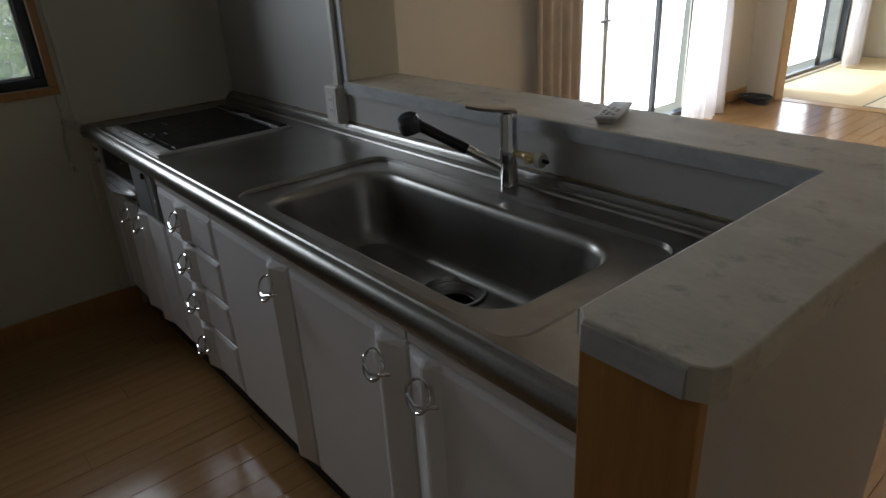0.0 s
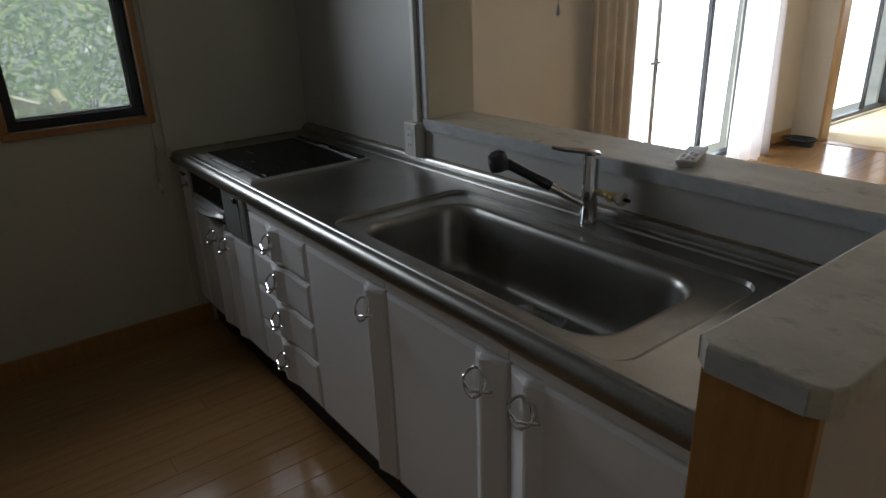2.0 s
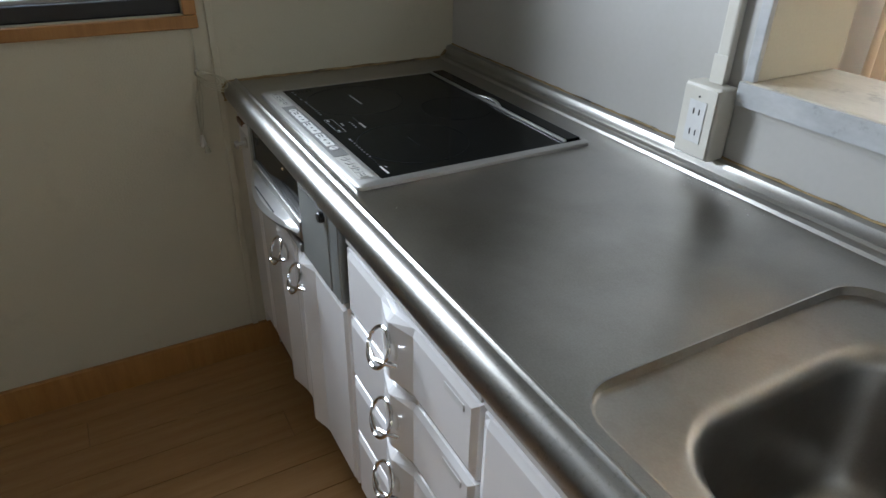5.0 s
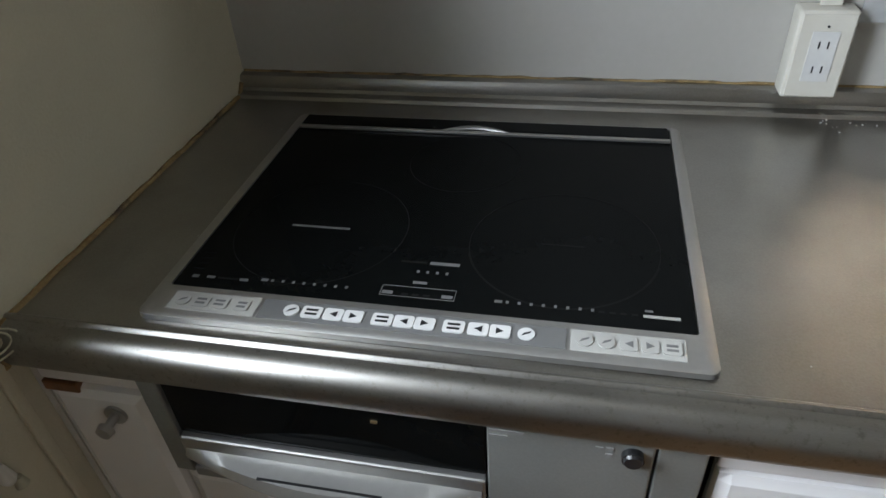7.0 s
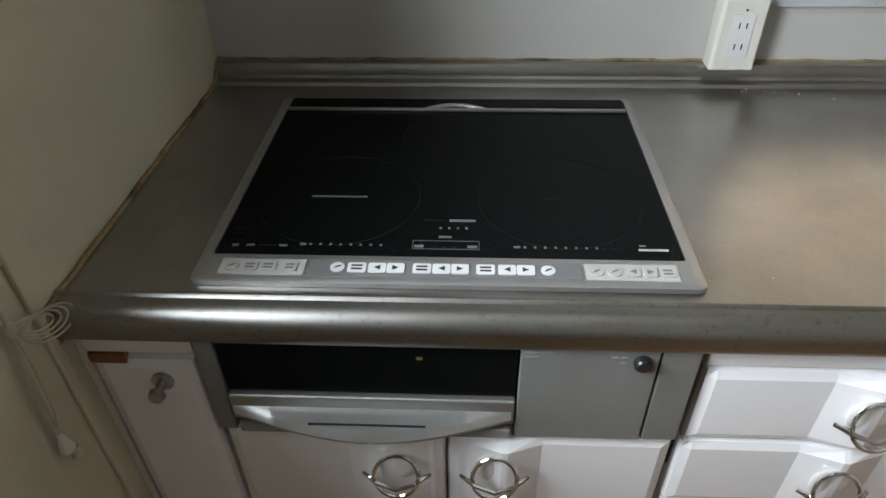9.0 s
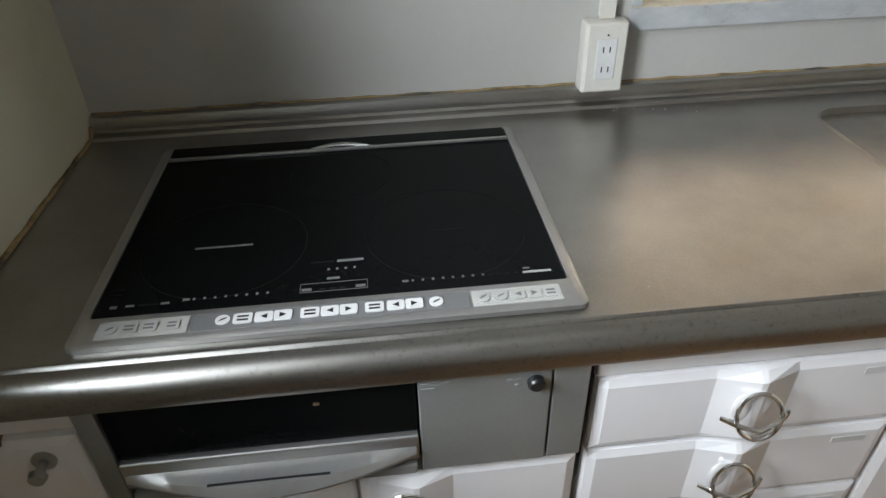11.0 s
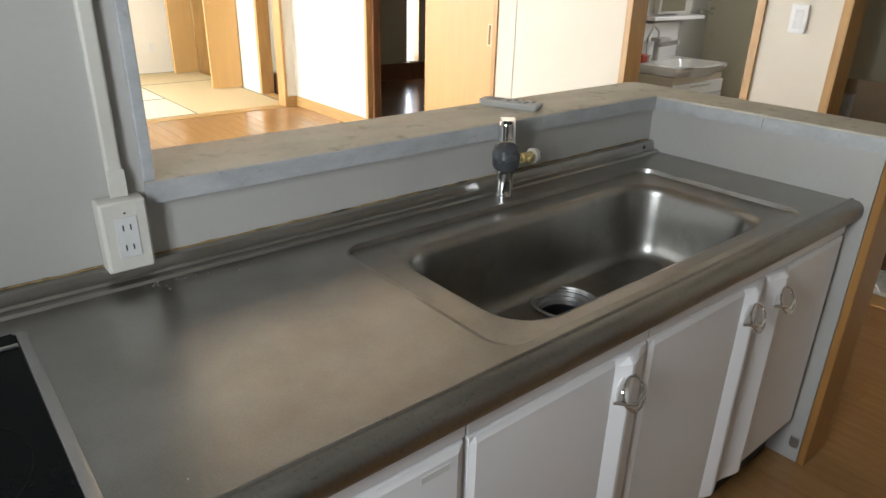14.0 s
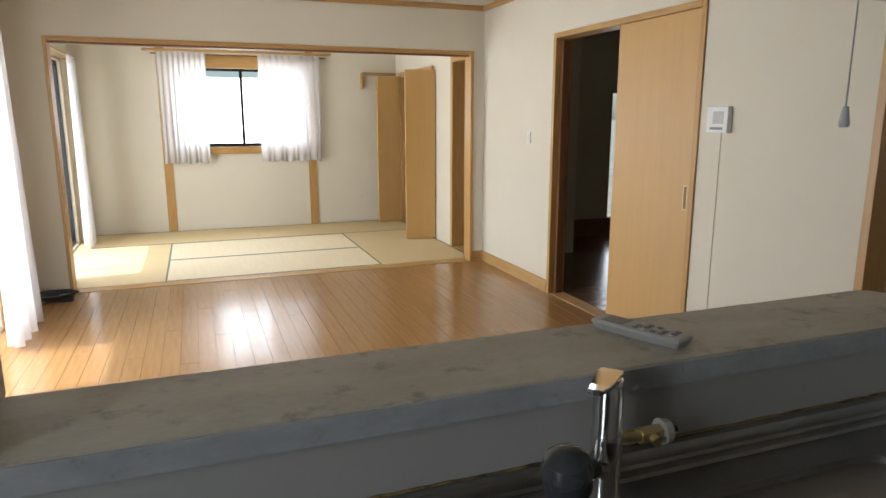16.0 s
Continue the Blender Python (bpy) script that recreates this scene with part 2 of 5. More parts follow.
def leaf():
    m = bpy.data.materials.new("leaf_green_sunlit")
    m.use_nodes = True
    n, l = m.node_tree.nodes, m.node_tree.links
    n.remove(n["Principled BSDF"])
    g, cr = n.new("ShaderNodeNewGeometry"), n.new("ShaderNodeValToRGB")
    # Greens far paler than foliage: the overexposed sunlight is put into the colour.
    cr.color_ramp.elements[0].color, cr.color_ramp.elements[1].color = (0.26, 0.42, 0.08, 1), (0.80, 0.86, 0.40, 1)
    l.new(g.outputs["Random Per Island"], cr.inputs[0])
    d, t, gl = n.new("ShaderNodeBsdfDiffuse"), n.new("ShaderNodeBsdfTranslucent"), n.new("ShaderNodeBsdfGlossy")
    gl.inputs["Roughness"].default_value = 0.35
    l.new(cr.outputs[0], d.inputs[0])
    l.new(cr.outputs[0], t.inputs[0])
    a, b = n.new("ShaderNodeMixShader"), n.new("ShaderNodeMixShader")
    a.inputs[0].default_value, b.inputs[0].default_value = 0.80, 0.08
    l.new(d.outputs[0], a.inputs[1])
    l.new(t.outputs[0], a.inputs[2])
    l.new(a.outputs[0], b.inputs[1])
    l.new(gl.outputs[0], b.inputs[2])
    l.new(b.outputs[0], n["Material Output"].inputs[0])
    return m


def glass():
    m = bpy.data.materials.new("window_glass")
    m.use_nodes = True
    b = m.node_tree.nodes["Principled BSDF"]
    b.inputs["Base Color"].default_value = (0.95, 0.97, 0.96, 1)
    b.inputs["Roughness"].default_value = 0.02
    b.inputs["Transmission Weight"].default_value = 1.0
    b.inputs["IOR"].default_value = 1.02
    return m


def hazy_glass():
    """Dusty glass whose scattering film is thickened to imitate the bright garden's glare."""
    m = glass()
    m.name = "window_glass_dust_glare"
    n, l = m.node_tree.nodes, m.node_tree.links
    t, x, nz, cr = n.new("ShaderNodeBsdfTranslucent"), n.new("ShaderNodeMixShader"), n.new("ShaderNodeTexNoise"), n.new("ShaderNodeMapRange")
    t.inputs[0].default_value = (0.97, 0.985, 0.96, 1)
    nz.inputs["Scale"].default_value = 9
    cr.inputs[3].default_value, cr.inputs[4].default_value = 0.22, 0.38
    l.new(nz.outputs[0], cr.inputs[0])
    l.new(cr.outputs[0], x.inputs[0])
    l.new(n["Principled BSDF"].outputs[0], x.inputs[1])
    l.new(t.outputs[0], x.inputs[2])
    l.new(x.outputs[0], n["Material Output"].inputs[0])
    return m


def mirror():
    m = bpy.data.materials.new("mirror_silver")
    m.use_nodes = True
    b = m.node_tree.nodes["Principled BSDF"]
    b.inputs["Base Color"].default_value = (0.85, 0.87, 0.86, 1)
    b.inputs["Metallic"].default_value, b.inputs["Roughness"].default_value = 1.0, 0.03
    return m


M_SHEER, M_GLASS, M_MIRROR, M_LEAF, M_GLASSH = sheer(), glass(), mirror(), leaf(), hazy_glass()

# ---------------------------------------------------------------- mesh helpers


def bm_box(x0, x1, y0, y1, z0, z1, bevel=0.0, seg=2, bm=None):
    b = bmesh.new()
    bmesh.ops.create_cube(b, size=1.0)
    for v in b.verts:
        v.co = Vector(((x0 + x1) / 2 + v.co.x * (x1 - x0), (y0 + y1) / 2 + v.co.y * (y1 - y0), (z0 + z1) / 2 + v.co.z * (z1 - z0)))
    if bevel:
        bmesh.ops.bevel(b, geom=b.edges[:], offset=bevel, segments=seg, profile=0.5, affect="EDGES")
    return merge(bm, b) if bm else b


def merge(bm, other):
    me = bpy.data.meshes.new("tmp")
    other.to_mesh(me)
    other.free()
    bm.from_mesh(me)
    bpy.data.meshes.remove(me)
    return bm


def bm_cyl(p, q, r, r2=None, n=20, bm=None):
    """A rod or cone from p to q."""
    p, q = Vector(p), Vector(q)
    b = bmesh.new()
    bmesh.ops.create_cone(b, cap_ends=True, segments=n, radius1=r, radius2=r if r2 is None else r2, depth=(q - p).length)
    m = Matrix.Translation((p + q) / 2) @ (q - p).to_track_quat("Z", "Y").to_matrix().to_4x4()
    bmesh.ops.transform(b, matrix=m, verts=b.verts)
    return merge(bm, b) if bm else b


def bm_tube(pts, r, n=10, closed=False, bm=None):
    """A round wire along points; r a number or one for each point."""
    b = bmesh.new()
    pts = [Vector(p) for p in pts]
    rings, k = [], len(pts)
    up = Vector((0, 0, 1))
    for i, p in enumerate(pts):
        a = pts[(i - 1) % k] if closed or i else p
        c = pts[(i + 1) % k] if closed or i < k - 1 else p
        t = (c - a).normalized()
        s = t.cross(up)
        if s.length < 0.05:
            s = t.cross(Vector((1, 0, 0)))
        s.normalize()
        u = s.cross(t)
        rr = r[i] if isinstance(r, (list, tuple)) else r
        rings.append([b.verts.new(p + rr * (math.cos(2 * math.pi * j / n) * s + math.sin(2 * math.pi * j / n) * u)) for j in range(n)])
    for i in range(k if closed else k - 1):
        A, B = rings[i], rings[(i + 1) % k]
        for j in range(n):
            b.faces.new((A[j], A[(j + 1) % n], B[(j + 1) % n], B[j]))
    if not closed:
        b.faces.new(rings[0][::-1])
        b.faces.new(rings[-1])
    bmesh.ops.recalc_face_normals(b, faces=b.faces)
    return merge(bm, b) if bm else b


def bm_lathe(profile, centre, n=32, bm=None):
    """Turn (radius, height) points about the vertical through centre."""
    b = bmesh.new()
    cx, cy, cz = centre
    rings = [[b.verts.new((cx + r * math.cos(2 * math.pi * j / n), cy + r * math.sin(2 * math.pi * j / n), cz + z)) for j in range(n)] for r, z in profile]
    for A, B in zip(rings, rings[1:]):
        for j in range(n):
            b.faces.new((A[j], A[(j + 1) % n], B[(j + 1) % n], B[j]))
    bmesh.ops.recalc_face_normals(b, faces=b.faces)
    return merge(bm, b) if bm else b


def bm_profile_x(prof, x0, x1):
    """Sweep a (y, z) outline along x, closed at the ends."""
    b = bmesh.new()
    A = [b.verts.new((x0, y, z)) for y, z in prof]
    B = [b.verts.new((x1, y, z)) for y, z in prof]
    k = len(prof)
    for i in range(k):
        b.faces.new((A[i], A[(i + 1) % k], B[(i + 1) % k], B[i]))
    b.faces.new(A[::-1])
    b.faces.new(B)
    bmesh.ops.recalc_face_normals(b, faces=b.faces)
    return b


def rrect(x0, x1, y0, y1, r, n=8, sides=0):
    """The points of a rounded rectangle, anticlockwise."""
    out = []
    for cx, cy, a in ((x1 - r, y1 - r, 0), (x0 + r, y1 - r, 90), (x0 + r, y0 + r, 180), (x1 - r, y0 + r, 270)):
        for i in range(n + 1):
            t = radians(a + 90 * i / n)
            out.append((cx + r * math.cos(t), cy + r * math.sin(t)))
    if sides:
        # points along the straight sides too
        full, k = [], len(out)
        for i, (px, py) in enumerate(out):
            full.append((px, py))
            if i % (n + 1) == n:
                qx, qy = out[(i + 1) % k]
                full += [(px + (qx - px) * j / (sides + 1), py + (qy - py) * j / (sides + 1)) for j in range(1, sides + 1)]
        out = full
    return out


def mesh_of(name, bm, material, smooth=False):
    me = bpy.data.meshes.new(name)
    bm.to_mesh(me)
    bm.free()
    me.materials.append(material)
    if smooth:
        for p in me.polygons:
            p.use_smooth = True
        me.set_sharp_from_angle(angle=radians(35))
    return me


def part(name, bm, material, parent, label="", smooth=False):
    o = new(name, mesh_of(name, bm, material, smooth))
    if parent is not None:
        o.parent = parent
        o.matrix_parent_inverse = Matrix.Translation(-Vector(parent_origin(parent)))
    if label:
        tagged(o, label)
    return o


def parent_origin(ob):
    return ob.location if ob.type == "EMPTY" else Vector((0, 0, 0))


def thing(name, label, category, at=(0, 0, 0), group="", kind=""):
    o = new(name)
    o.empty_display_size = 0.1
    o.location = at
    return tagged(o, label, category, group, kind)


def solid(name, bm, material, label="", category="", kind="structure", group="", smooth=False):
    o = new(name, mesh_of(name, bm, material, smooth))
    return tagged(o, label, category, group, kind)

CT = 0.865           # worktop height
CEIL = 2.42
FZ = 0.035           # finished floor
XR, YT, YF = 3.86, 5.00, 7.85   # east wall, wall to the tatami room, far wall


def wall_x(name, x0, x1, ya, yb, holes, material, z1=CEIL, label=""):
    """A wall across x0..x1 in thickness, from ya to yb, with holes (y0, y1, z0, z1)."""
    b = bmesh.new()
    cur = ya
    for h0, h1, g0, g1 in sorted(holes):
        if h0 > cur:
            bm_box(x0, x1, cur, h0, 0, z1, bm=b)
        if g0 > 0:
            bm_box(x0, x1, h0, h1, 0, g0, bm=b)
        if g1 < z1:
            bm_box(x0, x1, h0, h1, g1, z1, bm=b)
        cur = h1
    if cur < yb:
        bm_box(x0, x1, cur, yb, 0, z1, bm=b)
    return solid(name, b, material, label, "wall")


def wall_y(name, y0, y1, xa, xb, holes, material, z1=CEIL, label=""):
    b = bmesh.new()
    cur = xa
    for h0, h1, g0, g1 in sorted(holes):
        if h0 > cur:
            bm_box(cur, h0, y0, y1, 0, z1, bm=b)
        if g0 > 0:
            bm_box(h0, h1, y0, y1, 0, g0, bm=b)
        if g1 < z1:
            bm_box(h0, h1, y0, y1, g1, z1, bm=b)
        cur = h1
    if cur < xb:
        bm_box(cur, xb, y0, y1, 0, z1, bm=b)
    return solid(name, b, material, label, "wall")


# windows and doors as y0, y1, z0, z1 (or x0, x1, ...)
KWIN = (-1.215, -0.722, 1.030, 1.95)
BALC = (2.32, 4.10, 0.05, 2.00)
TDOOR = (5.40, 7.30, 0.05, 2.00)
TWIN = (1.10, 2.63, 1.06, 2.00)
SLIDE = (2.125, 3.67, 0.0, 2.01)
WASH = (0.37, 1.07, 0.0, 2.02)
HALL = (-0.80, -0.015, 0.0, 2.02)

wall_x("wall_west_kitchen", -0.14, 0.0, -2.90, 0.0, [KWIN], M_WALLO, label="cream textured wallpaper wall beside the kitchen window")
wall_x("wall_west_living", -0.14, 0.0, 0.0, YT + 0.12, [BALC], M_WALL, label="cream papered wall with the garden door")
wall_x("wall_west_tatami", -0.14, 0.0, YT + 0.12, YF + 0.14, [TDOOR], M_WALL, label="cream papered wall of the tatami room")
wall_y("wall_back_kitchen", 0.0, 0.20, 0.0, 0.985, [], M_WALLK, label="pale grey smooth panel wall behind the hob")
wall_y("wall_pony_back", 0.0, 0.12, 0.985, 2.680, [], M_WALLK, z1=0.998, label="low grey-white wall behind the sink under the ledge")
wall_x("wall_pony_end", 2.535, 2.680, -0.670, 0.0, [], M_WALLK, z1=0.998, label="low grey-white wall closing the end of the worktop")
# Unseen header, added to hold the living room's light off the kitchen ceiling.
solid("wall_header", merge(bm_box(0.985, 2.680, 0.0, 0.20, 1.66, CEIL), bm_box(2.535, 2.680, -0.70, 0.0, 1.66, CEIL)), M_WALLK,
      "unseen grey-white boxed header above the serving ledge, blocks living room light", "wall header")
wall_x("wall_east", XR, XR + 0.12, -2.90, YT, [SLIDE, WASH, HALL], M_WALL, label="cream papered wall with the sliding door")
# Unseen closing wall, also used as a reflector for the door fronts.
wall_y("wall_south", -2.42, -2.30, -0.14, XR + 0.12, [], M_WOODK, label="unseen plain wall closing the kitchen, tone set to bounce light")
# Unseen sheet added below the ceiling to darken what the hob and steel reflect.
solid("ceiling_kitchen", bm_box(0.0, XR, -2.30, -0.001, CEIL - 0.012, CEIL - 0.001), M_CEILK, "unseen grey sheet under the kitchen ceiling, added to dim bounced light", "ceiling")
wall_y("wall_tatami_front", YT, YT + 0.12, -0.14, 4.9, [(0.285, 3.727, 0.0, 1.995)], M_WALL, label="cream wall with the wide opening to the tatami room")
wall_y("wall_far", YF, YF + 0.14, -0.14, 4.9, [TWIN], M_WALL, label="cream papered far wall of the tatami room")
wall_x("wall_east_tatami", 3.84, 3.96, YT + 0.12, YF, [(5.25, 5.75, 0.0, 1.99), (6.40, 7.62, 0.0, 1.93)], M_WALL, label="cream wall with the closet of the tatami room")
wall_x("wall_closet_back", 4.75, 4.9, YT + 0.12, YF, [], M_WALLO, label="back wall of the closet")
solid("ceiling", bm_box(-0.14, 8.0, -3.02, YF + 0.14, CEIL, CEIL + 0.12), M_CEIL, "cream papered ceiling", "ceiling")
# Unseen overhangs, sized to shorten sun patches and keep sun out of the kitchen.
solid("roof", merge(bm_box(-0.38, 8.0, -0.4, YF + 0.6, CEIL + 0.13, CEIL + 0.25), bm_box(-0.76, 8.0, -3.3, -0.4, CEIL + 0.13, CEIL + 0.25)), M_WALLO, "unseen flat eaves of the house roof, added to block sun", "roof")

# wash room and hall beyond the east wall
# Both openings are invented, out of view, to admit the added fill.
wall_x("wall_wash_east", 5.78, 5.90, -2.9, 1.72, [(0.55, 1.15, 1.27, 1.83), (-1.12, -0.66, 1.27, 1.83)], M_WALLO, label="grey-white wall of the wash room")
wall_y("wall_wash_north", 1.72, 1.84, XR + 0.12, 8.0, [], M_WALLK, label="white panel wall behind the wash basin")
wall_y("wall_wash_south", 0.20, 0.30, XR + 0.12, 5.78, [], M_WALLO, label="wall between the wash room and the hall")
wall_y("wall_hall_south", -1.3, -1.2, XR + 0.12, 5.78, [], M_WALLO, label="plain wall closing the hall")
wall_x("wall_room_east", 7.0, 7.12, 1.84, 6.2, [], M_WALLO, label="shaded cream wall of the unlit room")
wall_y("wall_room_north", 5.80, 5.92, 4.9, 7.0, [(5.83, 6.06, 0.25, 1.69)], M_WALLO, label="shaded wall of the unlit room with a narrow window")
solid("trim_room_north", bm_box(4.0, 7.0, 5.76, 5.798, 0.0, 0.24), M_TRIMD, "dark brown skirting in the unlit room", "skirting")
solid("window_room", merge(bm_box(5.83, 5.85, 5.80, 5.90, 0.25, 1.69), bm_box(6.04, 6.06, 5.80, 5.90, 0.25, 1.69)), M_TRIM, "narrow window frame of the unlit room", "window")

# floors
solid("ground", bm_box(-300, 300, -300, 300, -0.45, -0.35), M_GROUND, "pale dry garden soil", "ground")
solid("terrace", bm_box(-2.6, -0.145, -2.4, 0.6, -0.352, 0.0, 0.01), M_GROUND, "pale concrete terrace under the kitchen window", "terrace")
solid("floor", bm_box(-0.14, XR, -3.02, YT + 0.12, -0.30, FZ - 0.0035), M_FLOORJ, "dark joints under the oak plank floor", "floor")
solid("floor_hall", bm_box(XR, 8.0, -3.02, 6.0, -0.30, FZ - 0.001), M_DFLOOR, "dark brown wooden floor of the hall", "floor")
solid("floor_tatami", bm_box(-0.14, 4.9, YT + 0.12, YF + 0.14, -0.30, FZ - 0.035), M_FLOORJ, "boards under the tatami mats", "floor")

# skirting boards
SK = FZ + 0.10
solid("baseboard_kitchen", bm_box(0.0, 0.014, -2.88, -0.60, FZ, SK, 0.003), M_CAPW, "brown wood skirting under the kitchen window wall", "skirting")
solid("baseboard_living", merge(bm_box(0.0, 0.014, 0.21, 2.28, FZ, SK, 0.003), bm_box(0.0, 0.014, 4.14, YT - 0.02, FZ, SK, 0.003)), M_TRIMH, "honey wood skirting", "skirting")
b_ = bm_box(XR - 0.014, XR, 3.70, YT - 0.001, FZ, SK, 0.003)
bm_box(XR - 0.014, XR, 1.10, 2.095, 0, SK, 0.003, bm=b_)
bm_box(XR - 0.014, XR, 0.016, 0.338, 0, SK, 0.003, bm=b_)
bm_box(3.754, XR - 0.015, YT - 0.014, YT, 0, SK, 0.003, bm=b_)
solid("baseboard_east", b_, M_TRIMH, "honey wood skirting along the cream wall", "skirting")
b_ = bm_box(0.01, XR - 0.01, YT - 0.03, YT, CEIL - 0.045, CEIL - 0.001, 0.004)
bm_box(XR - 0.03, XR, 0.3, YT - 0.031, CEIL - 0.045, CEIL - 0.001, 0.004, bm=b_)
solid("trim_cornice", b_, M_TRIMH, "thin honey wood cornice under the ceiling", "cornice")


def casing_x(name, x0, x1, y0, y1, z1, w, label, material=None, sill=True):
    """Wooden lining and casing round an opening in a wall across x."""
    m1 = material or M_TRIM
    t = thing(name, label, "door frame", ((x0 + x1) / 2, (y0 + y1) / 2, 0), kind="structure")
    part("jamb", bm_box(x0, x1, y0 - w, y0 + 0.012, 0, z1 + w, 0.003), m1, t)
    part("jamb", bm_box(x0, x1, y1 - 0.012, y1 + w, 0, z1 + w, 0.003), m1, t)
    part("head", bm_box(x0 - 0.001, x1 + 0.001, y0 + 0.0125, y1 - 0.0125, z1 - 0.012, z1 + w, 0.003), M_TRIMH, t)
    if sill:
        part("threshold", bm_box(x0 + 0.01, x1 - 0.01, y0 + 0.013, y1 - 0.013, FZ - 0.003, FZ + 0.006, 0.002), M_TRIMH, t)
    return t


casing_x("door_frame_1", XR - 0.012, XR + 0.13, SLIDE[0], SLIDE[1], SLIDE[3], 0.026, "honey wood frame of the sliding door")
casing_x("door_frame_2", XR - 0.012, XR + 0.13, WASH[0], WASH[1], WASH[3], 0.028, "honey wood frame of the wash room doorway")
casing_x("door_frame_3", XR - 0.012, XR + 0.13, HALL[0], HALL[1], HALL[3], 0.028, "honey wood frame of the hall doorway")
casing_x("door_frame_4", 3.83, 3.97, 5.25, 5.75, 1.99, 0.05, "honey wood frame of the narrow doorway in the tatami room")

# wide frame to the tatami room
t_ = thing("opening_frame", "slim honey wood frame round the wide tatami opening", "door frame", (1.9, YT, 0), kind="structure")
part("jamb", bm_box(0.262, 0.289, YT - 0.015, YT + 0.135, 0, 2.018, 0.003), M_TRIM, t_)
part("jamb", bm_box(3.722, 3.752, YT - 0.015, YT + 0.135, 0, 2.018, 0.003), M_TRIM, t_)
part("head", bm_box(0.2895, 3.7215, YT - 0.016, YT + 0.136, 1.986, 2.018, 0.003), M_TRIMH, t_)
part("track", bm_box(0.2895, 3.7215, YT + 0.03, YT + 0.09, 1.972, 1.9855), M_TRIMD, t_)
part("threshold", bm_box(0.2895, 3.7215, YT - 0.012, YT + 0.118, FZ - 0.003, FZ + 0.004, 0.001), M_TRIMH, t_)

# ---------------------------------------------------------------- serving ledge
LZ0, LZ1 = 0.999, 1.040


def ledge():
    t = thing("serving_ledge", "L-shaped weathered grey-brown wooden ledge on the low wall, chipped paint", "ledge", (1.8, 0.1, LZ0))
    x0, x1, x2, y0, y1, y2 = 0.9853, 2.522, 2.702, -0.703, -0.012, 0.206
    out = [(x0, y1), (x1, y1), (x1, y0 + 0.02), (x1 + 0.02, y0), (x2 - 0.03, y0), (x2 - 0.009, y0 + 0.009), (x2, y0 + 0.03), (x2, y2 - 0.05), (x2 - 0.015, y2 - 0.015), (x2 - 0.05, y2), (x0, y2)]
    b = bmesh.new()
    lo = [b.verts.new((x, y, LZ0)) for x, y in out]
    hi = [b.verts.new((x, y, LZ1)) for x, y in out]
    top = b.faces.new(hi)
    b.faces.new(lo[::-1])
    for i in range(len(out)):
        b.faces.new((lo[i], lo[(i + 1) % len(out)], hi[(i + 1) % len(out)], hi[i]))
    bmesh.ops.recalc_face_normals(b, faces=b.faces)
    bmesh.ops.bevel(b, geom=list(top.edges), offset=0.004, segments=2, profile=0.5, affect="EDGES")
    part("board", b, M_LEDGE, t)
    part("edge_band", bm_box(x0 - 0.006, x1 - 0.001, y1 - 0.004, y1 - 0.0005, LZ0 + 0.001, LZ1 - 0.002), M_LEDGEE, t, "grey painted edge strip")
    part("edge_band", bm_box(x1 - 0.004, x1 - 0.0005, y0 + 0.022, -0.36, LZ0 + 0.001, LZ1 - 0.005), M_LEDGEE, t, "grey painted edge strip")
    part("edge_band", bm_box(x1 - 0.004, x1 - 0.0005, -0.358, y1 - 0.005, LZ0 + 0.001, LZ1 - 0.005), M_LEDGEE, t, "grey painted edge strip")
    part("edge_band", bm_box(x1 + 0.021, x2 - 0.031, y0 - 0.004, y0 - 0.0005, LZ0 + 0.001, LZ1 - 0.005), M_LEDGEE, t, "grey painted edge strip")
    part("cover_strip", bm_box(x0, x1 - 0.02, -0.0035, -0.0005, LZ0 - 0.012, LZ0 - 0.001), M_WALLK, t)


ledge()
t_ = thing("end_cap", "orange-brown wooden board capping the low wall's end", "wood panel", (2.6, -0.68, 0))
part("board", bm_box(2.531, 2.684, -0.694, -0.672, FZ, 0.998, 0.003), M_CAPW, t_)
part("foot_plate", bm_box(2.528, 2.5345, -0.665, -0.640, 0.085, 0.12, 0.001), M_ALU, t_, "small grey metal plate")
# casing of the opening's side
t_ = thing("opening_casing", "grey painted casing and cream lining of the serving opening", "casing", (0.99, 0.1, LZ1), kind="structure")
part("casing", bm_box(0.982, 1.002, -0.012, -0.0005, LZ1 + 0.0004, 1.659, 0.002), M_LEDGEE, t_)
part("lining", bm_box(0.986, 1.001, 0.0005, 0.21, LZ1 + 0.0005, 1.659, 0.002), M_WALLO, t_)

# ---------------------------------------------------------------- worktop with sink
SX0, SX1, SY0, SY1 = 1.380, 2.248, -0.562, -0.180


